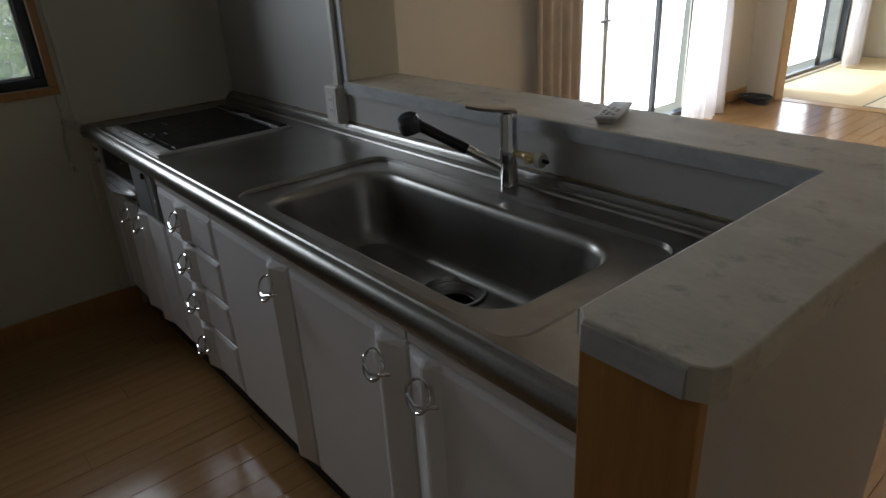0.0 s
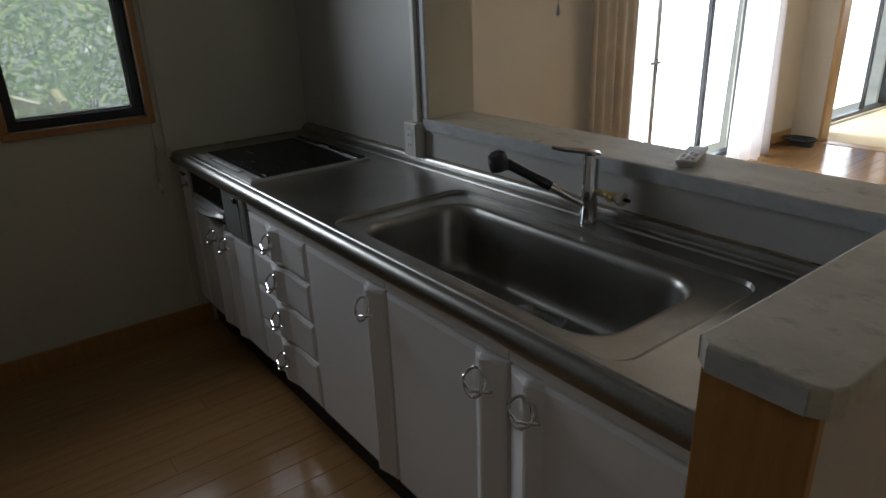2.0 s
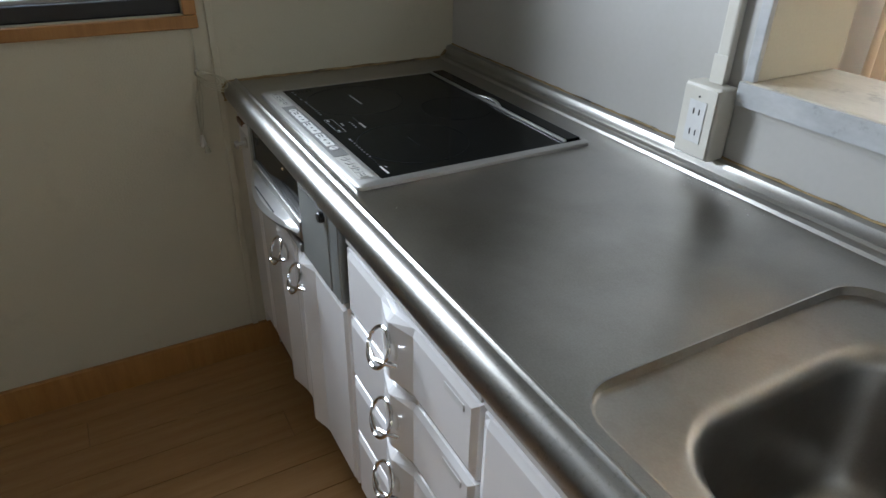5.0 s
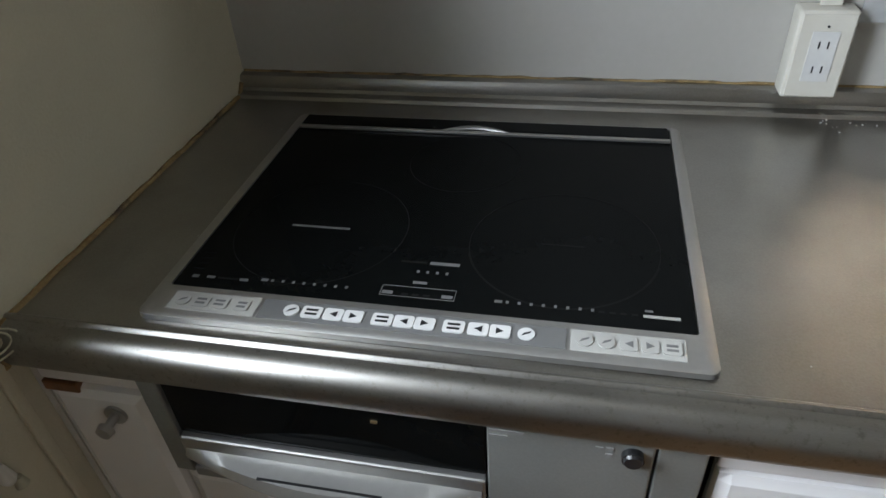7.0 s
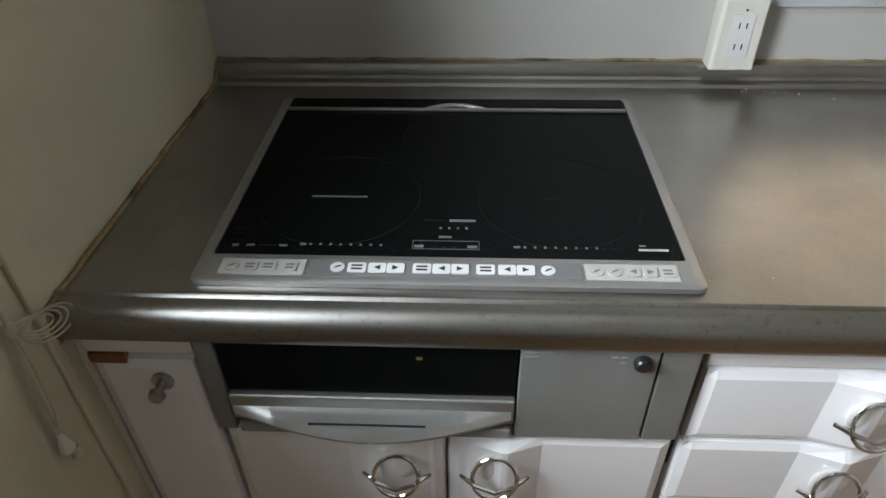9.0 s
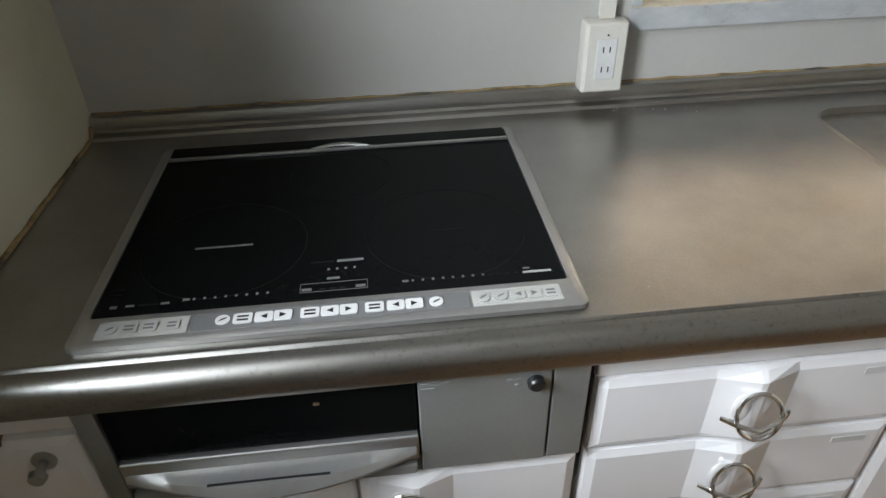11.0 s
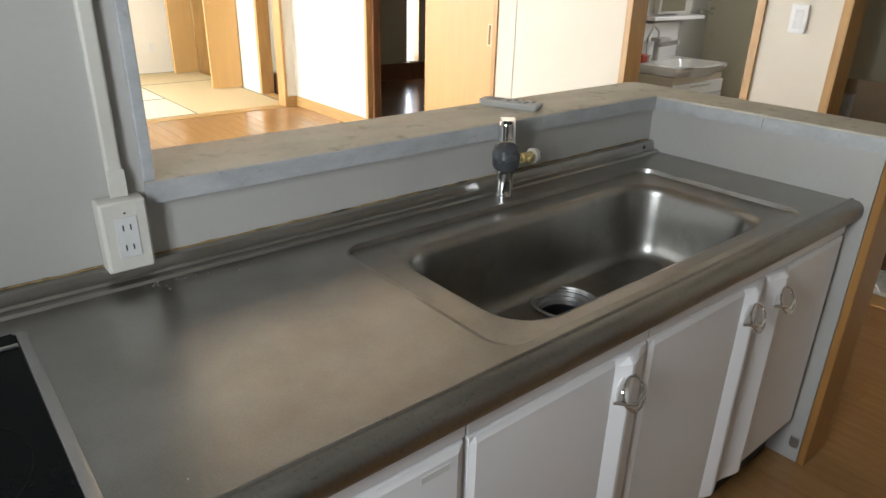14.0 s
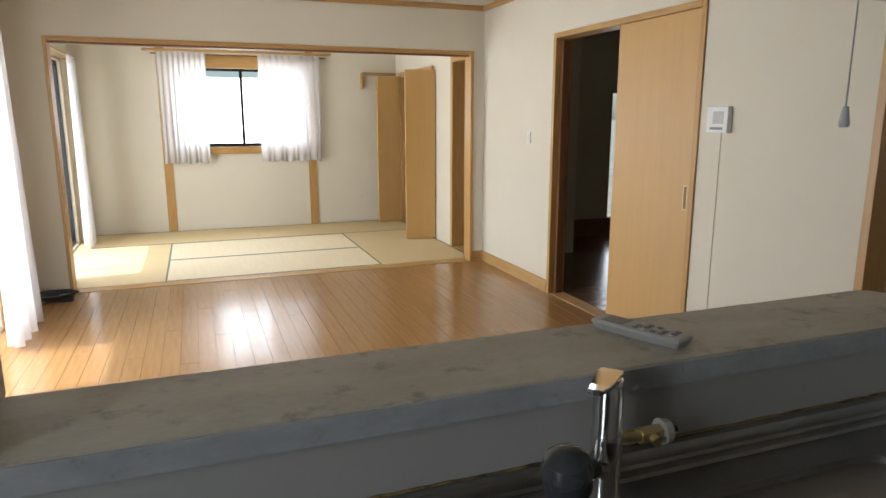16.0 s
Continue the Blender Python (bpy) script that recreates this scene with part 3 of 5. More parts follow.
def worktop():
    t = thing("worktop", "satin stainless steel worktop with pressed sink and rounded nose", "worktop", (1.27, -0.3, CT))
    # flat sheet with the recess and the sink pressed into it
    b = bmesh.new()
    rec = rrect(1.300, 2.338, -0.600, -0.112, 0.055, 8, 16)
    rec2 = rrect(1.307, 2.331, -0.5975, -0.119, 0.051, 8, 16)

    def zrec(y):
        return CT - 0.009 * max(0.0, min(1.0, (y + 0.60) / 0.06))

    rec3 = rrect(1.313, 2.325, -0.596, -0.125, 0.047, 8, 16)
    mid = rrect(1.3045, 2.3335, -0.5985, -0.1165, 0.0525, 8, 16)
    loops = [[(x, y, CT) for x, y in rec], [(x, y, CT + 0.0028 * (CT - zrec(y)) / 0.009) for x, y in mid], [(x, y, zrec(y)) for x, y in rec2], [(x, y, zrec(y)) for x, y in rec3]]
    rim = CT - 0.010
    for inset, z, r in ((-0.012, 0.0, 0.105), (-0.006, 0.0, 0.102), (0.0, -0.0012, 0.098), (0.005, -0.0045, 0.095), (0.0095, -0.0115, 0.092), (0.0125, -0.024, 0.089), (0.021, -0.10, 0.084), (0.027, -0.153, 0.080), (0.032, -0.174, 0.076), (0.039, -0.189, 0.070), (0.049, -0.198, 0.062), (0.054, -0.200, 0.059)):
        L = []
        for x, y in rrect(SX0 + inset, SX1 - inset, SY0 + inset, SY1 - inset, r, 8, 16):
            zz = rim + z if z < -0.004 else zrec(y) + z
            if inset > 0.035:
                zz -= 0.004 * (1 - abs(x - 1.812) / 0.46)
            L.append((x, y, zz))
        loops.append(L)
    rings = [[b.verts.new(p) for p in L] for L in loops]
    k = len(rings[0])
    for A, B in zip(rings, rings[1:]):
        for j in range(k):
            b.faces.new((A[j], A[(j + 1) % k], B[(j + 1) % k], B[j]))
    # sink floor round the drain
    cx, cy, dz = 1.828, -0.290, CT - 0.217
    drain = []
    for x, y in rrect(SX0 + 0.054, SX1 - 0.054, SY0 + 0.054, SY1 - 0.054, 0.059, 8, 16):
        d = Vector((x - cx, y - cy))
        d.normalize()
        drain.append(b.verts.new((cx + 0.076 * d.x, cy + 0.076 * d.y, dz)))
    last = rings[-1]
    for j in range(k):
        b.faces.new((last[j], last[(j + 1) % k], drain[(j + 1) % k], drain[j]))
    for f in b.faces:
        f.normal_update()
    bmesh.ops.recalc_face_normals(b, faces=b.faces)
    bowl = part("sink_bowl", b, M_SINK, t, "pressed stainless sink bowl", smooth=True)
    bowl.data.set_sharp_from_angle(angle=radians(70))
    # the flat sheet outside the recess
    b = bmesh.new()
    rings = [[b.verts.new((x, y, CT)) for x, y in rec]]
    outer = [b.verts.new(p) for p in ((0.002, -0.615, CT), (2.534, -0.615, CT), (2.534, -0.046, CT), (0.002, -0.046, CT))]
    edges = [b.edges.new((outer[i], outer[(i + 1) % 4])) for i in range(4)]
    edges += [b.edges.new((rings[0][j], rings[0][(j + 1) % k])) for j in range(k)]
    bmesh.ops.triangle_fill(b, use_beauty=True, use_dissolve=False, edges=edges)
    bmesh.ops.recalc_face_normals(b, faces=b.faces)
    top = part("top_sheet", b, M_STEEL, t)
    if top.data.polygons[0].normal.z < 0:
        top.data.flip_normals()
    if bowl.data.polygons[-1].normal.z < 0:
        bowl.data.flip_normals()
    # nose
    pr = [(-0.6152, CT - 0.012), (-0.6152, CT), (-0.6170, CT + 0.0030), (-0.6200, CT + 0.0058), (-0.6230, CT + 0.0062), (-0.6260, CT + 0.0046), (-0.6275, CT + 0.0028), (-0.6295, CT + 0.0026)]
    for i in range(9):
        a = radians(95 + 10.5 * i)
        pr.append((-0.632 + 0.024 * math.cos(a), CT - 0.0215 + 0.024 * math.sin(a)))
    pr += [(-0.656, CT - 0.034), (-0.652, CT - 0.043), (-0.640, CT - 0.0455), (-0.600, CT - 0.0455)]
    part("nose", bm_profile_x(pr, 0.002, 2.534), M_NOSE, t, smooth=True)
    # raised back edge
    bk = [(-0.0458, CT - 0.01), (-0.0458, CT), (-0.042, CT + 0.005), (-0.034, CT + 0.0075), (-0.028, CT + 0.0075), (-0.023, CT + 0.012), (-0.022, CT + 0.026), (-0.018, CT + 0.032), (-0.010, CT + 0.034), (-0.001, CT + 0.034), (-0.001, CT - 0.01)]
    part("upstand", bm_profile_x(bk, 0.002, 2.534), M_STEEL, t, smooth=True)
    d = part("drain", bm_lathe([(0.088, 0.001), (0.085, 0.004), (0.080, 0.0035), (0.076, -0.007), (0.072, -0.008), (0.069, -0.017), (0.066, -0.018), (0.063, -0.027), (0.060, -0.028), (0.058, -0.036)], (cx, cy, dz + 0.0025)), M_ALU, t, "steel drain flange with stepped rings", smooth=True)
    part("cup", bm_lathe([(0.058, -0.036), (0.056, -0.038), (0.054, -0.10), (0.0, -0.102)], (cx, cy, dz + 0.0025)), M_BLACK, d, "dark drain cup", smooth=True)
    part("basket", bm_lathe([(0.053, -0.072), (0.046, -0.060), (0.034, -0.066), (0.016, -0.068), (0.013, -0.054), (0.0, -0.053)], (cx, cy, dz)), M_BLACK, d, "dark strainer", smooth=True)
    part("overflow_cap", bm_cyl((2.48, -0.0235, CT + 0.018), (2.48, -0.020, CT + 0.018), 0.006), M_BLACK, t)


worktop()
# yellowed sealant along walls
b_ = bmesh.new()
rs = random.Random(4)
bm_tube([(0.004, -0.65 + 0.0165 * i, CT + 0.001 + (0.018 if i > 37 else 0) + rs.uniform(-0.0012, 0.0012)) for i in range(39)], 0.0042, 6, bm=b_)
bm_tube([(0.02 * i + 0.004, -0.0025, CT + 0.0345 + rs.uniform(-0.0012, 0.0012)) for i in range(127)], 0.0026, 6, bm=b_)
bm_tube([(0.004, -0.654, CT - 0.002), (0.003, -0.660, CT - 0.02), (0.003, -0.655, CT - 0.045)], 0.007, 8, bm=b_)
tagged(solid("sealant", b_, M_CAULK, "yellowed crumbling sealant along worktop and wall", "sealant", kind=""), kind="structure")
# ---------------------------------------------------------------- base cabinets
YD = -0.637          # front of the doors
ZD1, ZD0 = 0.777, 0.178


def front_panel(x0, x1, z0, z1, ridge=None, y=YD, height=0.016):
    """A lacquered front: chamfered border and a shallow upright ridge at ridge = (start, apex, end)."""
    c = 0.015
    xs = [x0, x0 + 0.003, x0 + c]
    if ridge:
        xs += [ridge[0], ridge[0] + 0.004, ridge[1] - 0.004, ridge[1] + 0.004, ridge[2] - 0.003, ridge[2]]
    xs += [x1 - c, x1 - 0.003, x1]
    xs = sorted(v for v in set(xs) if x0 <= v <= x1)
    zs = [z0, z0 + 0.003, z0 + c, z1 - c, z1 - 0.003, z1]

    def out(x, z):
        d = 0.0
        if ridge:
            if ridge[0] < x <= ridge[1]:
                d = height * min(1, (x - ridge[0]) / (ridge[1] - 0.004 - ridge[0]))
            elif ridge[1] < x < ridge[2]:
                d = height * min(1, (ridge[2] - x) / (ridge[2] - ridge[1] - 0.004))
        e = min(x - x0, x1 - x, z - z0, z1 - z)
        if z1 - z < c * 0.9 or z - z0 < c * 0.9:
            d *= 0.65
        return y - d + (0.012 if e < 1e-6 else 0.0045 if e < 0.006 else 0.0)

    b = bmesh.new()
    g = [[b.verts.new((x, out(x, z), z)) for x in xs] for z in zs]
    for j in range(len(zs) - 1):
        for i in range(len(xs) - 1):
            b.faces.new((g[j][i], g[j][i + 1], g[j + 1][i + 1], g[j + 1][i]))
    back = [[b.verts.new((x, y + 0.02, z)) for x in (x0, x1)] for z in (z0, z1)]
    b.faces.new((back[0][0], back[1][0], back[1][1], back[0][1]))
    b.faces.new([*g[-1], back[1][1], back[1][0]])
    b.faces.new([*reversed(g[0]), back[0][0], back[0][1]])
    b.faces.new([*(r[0] for r in g), back[1][0], back[0][0]][::-1])
    b.faces.new([*(r[-1] for r in g), back[1][1], back[0][1]])
    bmesh.ops.recalc_face_normals(b, faces=b.faces)
    return b


def ring_handle(door, x, z, y):
    """Chrome ring pull on a pin with pointed tips, over an oval finger dish."""
    b = bmesh.new()
    bm_tube([(x + 0.030 * math.cos(a), y - 0.015 + 0.012 * math.sin(a), z + 0.029 * math.sin(a)) for a in (2 * math.pi * i / 28 for i in range(28))], 0.0032, 8, closed=True, bm=b)
    h = part("handle", b, M_CHROME, door, "chrome ring pull", smooth=True)
    part("pin", bm_tube([(x - 0.046, y - 0.006, z - 0.006), (x - 0.036, y - 0.013, z - 0.006), (x - 0.026, y - 0.020, z - 0.009), (x, y - 0.0245, z - 0.018), (x + 0.026, y - 0.020, z - 0.009), (x + 0.036, y - 0.013, z - 0.006), (x + 0.046, y - 0.006, z - 0.006)],
                        [0.003, 0.0042, 0.0036, 0.0036, 0.0036, 0.0042, 0.003], 8), M_CHROME, h, smooth=True)
    b = bmesh.new()
    bmesh.ops.create_uvsphere(b, u_segments=20, v_segments=10, radius=1.0)
    for v in b.verts:
        v.co = Vector((x + v.co.x * 0.027, y + 0.0035 + v.co.y * 0.0045, z + v.co.z * 0.032))
    part("dish", b, M_CARC, door, smooth=True)


def carcass(t, x0, x1, z0=ZD0, z1=0.818):
    part("body", bm_box(x0 + 0.001, x1 - 0.001, YD + 0.022, -0.05, z0 - 0.005, 0.56), M_CARC, t)
    part("top_rail", bm_box(x0 + 0.002, x1 - 0.002, YD + 0.004, YD + 0.021, ZD1 + 0.004, z1, 0.002), M_LACQ, t)
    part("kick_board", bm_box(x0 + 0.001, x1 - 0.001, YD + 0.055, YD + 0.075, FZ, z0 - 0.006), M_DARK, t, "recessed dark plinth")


def door_unit(x0, x1, side):
    t = thing("cabinet", "white lacquered base cabinet door with upright ridge and chrome ring pull", "cabinet", ((x0 + x1) / 2, -0.35, 0), "base cabinets under the sink")
    carcass(t, x0, x1)
    if side == "r":
        rg, hx = (x1 - 0.100, x1 - 0.066, x1 - 0.012), x1 - 0.072
    else:
        rg, hx = (x0 + 0.012, x0 + 0.066, x0 + 0.100), x0 + 0.066
    d = part("door", front_panel(x0 + 0.003, x1 - 0.003, ZD0, ZD1, rg), M_LACQ, t, smooth=False)
    ring_handle(d, hx, 0.709, YD - 0.012)
    return t


door_unit(1.199, 1.644, "r")
door_unit(1.644, 2.096, "r")
door_unit(2.096, 2.516, "l")


def drawer_unit(x0, x1):
    t = thing("drawer_cabinet", "white lacquered base cabinet with four drawers and ring pulls", "cabinet", ((x0 + x1) / 2, -0.35, 0))
    carcass(t, x0, x1)
    zz = [ZD1, 0.639, 0.496, 0.354, ZD0]
    mid = (x0 + x1) / 2 - 0.012
    for a, c in zip(zz, zz[1:]):
        d = part("drawer", front_panel(x0 + 0.003, x1 - 0.003, c + 0.0035, a, (mid - 0.052, mid + 0.004, mid + 0.056)), M_LACQ, t)
        ring_handle(d, mid, (a + c) / 2 + 0.008, YD - 0.014)
        part("label_strip", bm_box(x1 - 0.085, x1 - 0.035, YD - 0.0008, YD + 0.001, a - 0.034, a - 0.023), M_BTNW, d)


drawer_unit(0.757, 1.199)


def narrow_unit():
    t = thing("narrow_cabinet", "narrow white pull-out cabinet with a small metal knob, chipped corner", "cabinet", (0.08, -0.35, 0))
    part("body", bm_box(0.012, 0.146, YD + 0.022, -0.05, 0.16, 0.60), M_CARC, t)
    part("top_rail", bm_box(0.012, 0.146, YD + 0.004, YD + 0.021, ZD1 + 0.004, 0.818, 0.002), M_LACQ, t)
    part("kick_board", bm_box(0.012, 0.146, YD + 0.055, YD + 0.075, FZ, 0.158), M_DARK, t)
    part("filler", bm_box(0.001, 0.011, YD + 0.006, YD + 0.03, FZ, 0.818), M_CARC, t)
    d = part("door", front_panel(0.014, 0.145, ZD0, ZD1 - 0.004), M_LACQ, t)
    part("chip", bm_box(0.013, 0.060, YD + 0.0005, YD + 0.018, ZD1 - 0.013, ZD1 + 0.0025, 0.002), M_TRIMD, d, "bare chipped brown corner")
    part("knob", merge(bm_cyl((0.098, YD + 0.002, 0.737), (0.098, YD - 0.004, 0.737), 0.014), merge(bm_cyl((0.098, YD - 0.003, 0.737), (0.098, YD - 0.022, 0.735), 0.0055), bm_cyl((0.098, YD - 0.021, 0.735), (0.098, YD - 0.029, 0.735), 0.0105, 0.009))), M_ALU, d, "grey metal knob", smooth=True)


narrow_unit()


def oven_unit():
    t = thing("grill_unit", "stainless built-in grill under the induction hob, dark window", "oven", (0.45, -0.35, 0.64))
    y = -0.642
    part("body", bm_box(0.152, 0.752, YD + 0.022, -0.05, 0.645, 0.817), M_DARK, t)
    part("side_strip", bm_box(0.151, 0.176, y, y + 0.02, 0.648, 0.816, 0.002), M_STEELP, t)
    part("window", bm_box(0.178, 0.538, y + 0.004, y + 0.02, 0.722, 0.812, 0.002), M_GLASSB, t, "dark glass grill window")
    part("window_rim", bm_box(0.178, 0.538, y - 0.0015, y + 0.0035, 0.8125, 0.816), M_ALU, t)
    part("drawer_front", bm_box(0.178, 0.538, y - 0.004, y + 0.018, 0.676, 0.7205, 0.003), M_ALU, t)
    # bowed grip
    b = bmesh.new()
    n = 24
    rows = []
    for i in range(n + 1):
        u = i / n
        bow = math.sin(math.pi * u)
        x = 0.182 + 0.352 * u
        rows.append([b.verts.new(p) for p in ((x, y - 0.004, 0.702), (x, y - 0.006 - 0.028 * bow, 0.698), (x, y - 0.009 - 0.034 * bow, 0.694 - 0.008 * bow), (x, y - 0.008 - 0.030 * bow, 0.688 - 0.012 * bow), (x, y - 0.003, 0.682 - 0.008 * bow))])
    for A, B in zip(rows, rows[1:]):
        for j in range(5):
            b.faces.new((A[j], A[(j + 1) % 5], B[(j + 1) % 5], B[j]))
    b.faces.new(rows[0][::-1])
    b.faces.new(rows[-1])
    bmesh.ops.recalc_face_normals(b, faces=b.faces)
    g = part("grip", b, M_ALU, t, "bowed silver grip", smooth=True)
    part("slot", bm_box(0.282, 0.428, y - 0.0285, y - 0.0255, 0.6975, 0.6994), M_BLACK, g)
    # Grey strip in place of the shadow below the grip.
    part("grip_shadow_strip", bm_box(0.182, 0.534, y - 0.006, y + 0.015, 0.650, 0.667, 0.003), M_BTNG, t)
    part("control_panel", bm_box(0.5405, 0.700, y - 0.002, y + 0.018, 0.650, 0.815, 0.002), M_STEELP, t)
    part("side_strip", bm_box(0.7025, 0.7475, y - 0.001, y + 0.018, 0.650, 0.815, 0.002), M_STEELP, t)
    k = part("knob", merge(bm_cyl((0.680, y - 0.002, 0.797), (0.680, y - 0.009, 0.797), 0.0105), bm_cyl((0.680, y - 0.009, 0.797), (0.680, y - 0.012, 0.797), 0.0095, 0.008)), M_BLACK, t, "black push knob", smooth=True)
    for i, (dx, dz, w) in enumerate(((0.645, 0.800, 0.007), (0.655, 0.800, 0.007), (0.655, 0.791, 0.006), (0.543, 0.806, 0.034), (0.543, 0.800, 0.018))):
        part("print", bm_box(dx, dx + w, y - 0.0028, y - 0.0019, dz, dz + (0.004 if i != 4 else 0.002)), M_BTNG, t)
    part("spark", bm_box(0.418, 0.425, y + 0.002, y + 0.0045, 0.787, 0.790), M_BRASS, t)
    # two small doors below
    u = thing("hob_cabinet", "white lacquered cabinet doors under the grill with ring pulls", "cabinet", (0.45, -0.35, 0))
    part("body", bm_box(0.152, 0.752, YD + 0.022, -0.05, 0.16, 0.640), M_CARC, u)
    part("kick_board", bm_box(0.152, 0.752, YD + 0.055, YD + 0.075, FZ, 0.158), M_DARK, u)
    d = part("door", front_panel(0.154, 0.450, ZD0, 0.640, (0.318, 0.368, 0.428)), M_LACQ, u)
    ring_handle(d, 0.385, 0.583, YD - 0.012)
    d = part("door", front_panel(0.4535, 0.750, ZD0, 0.640, (0.478, 0.530, 0.580)), M_LACQ, u)
    ring_handle(d, 0.517, 0.583, YD - 0.012)


oven_unit()


def hob():
    t = thing("induction_hob", "black glass induction hob in a silver frame with a button strip", "cooktop", (0.45, -0.34, CT))
    x0, x1, y0, y1 = 0.150, 0.752, -0.602, -0.110
    z = CT + 0.0005
    fr = bmesh.new()
    o, i_ = rrect(x0, x1, y0, y1, 0.012, 4), rrect(x0 + 0.016, x1 - 0.016, y0 + 0.049, y1 - 0.010, 0.004, 4)
    L = [[fr.verts.new((x, y, z)) for x, y in o], [fr.verts.new((x, y, z + 0.006)) for x, y in rrect(x0 + 0.001, x1 - 0.001, y0 + 0.001, y1 - 0.001, 0.011, 4)],
         [fr.verts.new((x, y, z + 0.0085)) for x, y in rrect(x0 + 0.006, x1 - 0.006, y0 + 0.006, y1 - 0.004, 0.008, 4)], [fr.verts.new((x, y, z + 0.0085)) for x, y in i_], [fr.verts.new((x, y, z + 0.002)) for x, y in i_]]
    k = len(o)
    for A, B in zip(L, L[1:]):
        for j in range(k):
            fr.faces.new((A[j], A[(j + 1) % k], B[(j + 1) % k], B[j]))
    bmesh.ops.recalc_face_normals(fr, faces=fr.faces)
    part("frame", fr, M_ALU, t, "brushed silver frame", smooth=True)
    g = part("glass_plate", bm_box(x0 + 0.017, x1 - 0.017, y0 + 0.050, y1 - 0.011, z + 0.001, z + 0.0078, 0.001), M_GLASSB, t)
    zt = z + 0.0079
    # vent strip at the back with a bowed silver bar
    part("vent_cover", bm_box(x0 + 0.020, x1 - 0.020, y1 - 0.046, y1 - 0.0125, zt, zt + 0.005, 0.002), M_GLASSB, t)
    b = bm_box(x0 + 0.018, x1 - 0.018, y1 - 0.0535, y1 - 0.0475, zt, zt + 0.005, 0.001)
    bm_tube([(0.451 + 0.055 * (i / 8 - 1), y1 - 0.050 + 0.011 * math.sin(math.pi * i / 16), zt + 0.004) for i in range(17)], [0.001 + 0.004 * math.sin(math.pi * i / 16) for i in range(17)], 8, bm=b)
    part("vent_bar", b, M_ALU, t, "thin bowed silver bar", smooth=True)

    def annulus(cx, cy, r, w, a0=0.0, a1=360.0, n=64):
        bb = bmesh.new()
        n = max(8, int(n * (a1 - a0) / 360))
        A = [bb.verts.new((cx + r * math.cos(radians(a0 + (a1 - a0) * i / n)), cy + r * math.sin(radians(a0 + (a1 - a0) * i / n)), zt + 0.0003)) for i in range(n + 1)]
        B = [bb.verts.new((cx + (r + w) * math.cos(radians(a0 + (a1 - a0) * i / n)), cy + (r + w) * math.sin(radians(a0 + (a1 - a0) * i / n)), zt + 0.0003)) for i in range(n + 1)]
        for i in range(n):
            bb.faces.new((A[i], A[i + 1], B[i + 1], B[i]))
        return bb
    part("cooking_ring", annulus(0.302, -0.424, 0.108, 0.0012), M_RING, g)
    part("cooking_ring", annulus(0.598, -0.424, 0.108, 0.0012), M_RING, g)
    part("cooking_ring", annulus(0.452, -0.245, 0.078, 0.0010), M_RING, g)
    part("worn_ring", annulus(0.598, -0.424, 0.1095, 0.0009, 195, 345), M_RING, g)
    # printed marks
    def mark(x, y, w, d, m=M_MARK, name="print"):
        part(name, bm_box(x, x + w, y, y + d, zt + 0.0001, zt + 0.0005), m, g)
    mark(0.262, -0.425, 0.076, 0.004)
    mark(0.573, -0.425, 0.050, 0.002, M_RING)
    for j in range(8):
        mark(0.280 + 0.0125 * j, -0.5325, 0.003, 0.004)
        mark(0.545 + 0.0125 * j, -0.5325, 0.003, 0.004)
    mark(0.268, -0.5325, 0.008, 0.004)
    mark(0.533, -0.5325, 0.008, 0.004)
    mark(0.418, -0.478, 0.030, 0.003, M_RING)
    mark(0.452, -0.479, 0.034, 0.005)
    for j in range(4):
        mark(0.440 + 0.011 * j, -0.495, 0.003, 0.004)
    mark(0.440, -0.514, 0.016, 0.004)
    for (xx, yy, ww, dd) in ((0.408, -0.537, 0.082, 0.0007), (0.408, -0.5205, 0.082, 0.0007), (0.408, -0.537, 0.0007, 0.017), (0.490, -0.537, 0.0007, 0.017)):
        mark(xx, yy, ww, dd)
    mark(0.410, -0.534, 0.012, 0.005)
    mark(0.476, -0.534, 0.012, 0.005)
    for j in range(3):
        mark(0.432 + 0.012 * j, -0.534, 0.007, 0.003, M_RING)
    for j in range(4):
        mark(0.640 + 0.011 * j, -0.5335, 0.006, 0.003, M_RING)
    mark(0.684, -0.5345, 0.036, 0.004, M_BTNS, "maker_mark")
    mark(0.686, -0.526, 0.008, 0.003)
    mark(0.184, -0.537, 0.008, 0.005)
    mark(0.202, -0.536, 0.010, 0.004)
    mark(0.216, -0.536, 0.024, 0.003, M_RING)
    mark(0.243, -0.536, 0.010, 0.004)
    for j in range(4):
        mark(0.178, -0.522 + 0.010 * j, 0.014, 0.002, M_RING)
    # button strip
    zb = z + 0.0085
    yb = y0 + 0.011
    part("button_strip", bm_box(0.288, 0.610, yb, yb + 0.029, zb, zb + 0.0008, 0.0003), M_STRIP, t, "grey button strip")
    part("button_strip", bm_box(0.182, 0.284, yb, yb + 0.029, zb, zb + 0.0007, 0.0003), M_BTNS, t)
    part("button_strip", bm_box(0.614, 0.722, yb, yb + 0.029, zb, zb + 0.0007, 0.0003), M_BTNS, t)

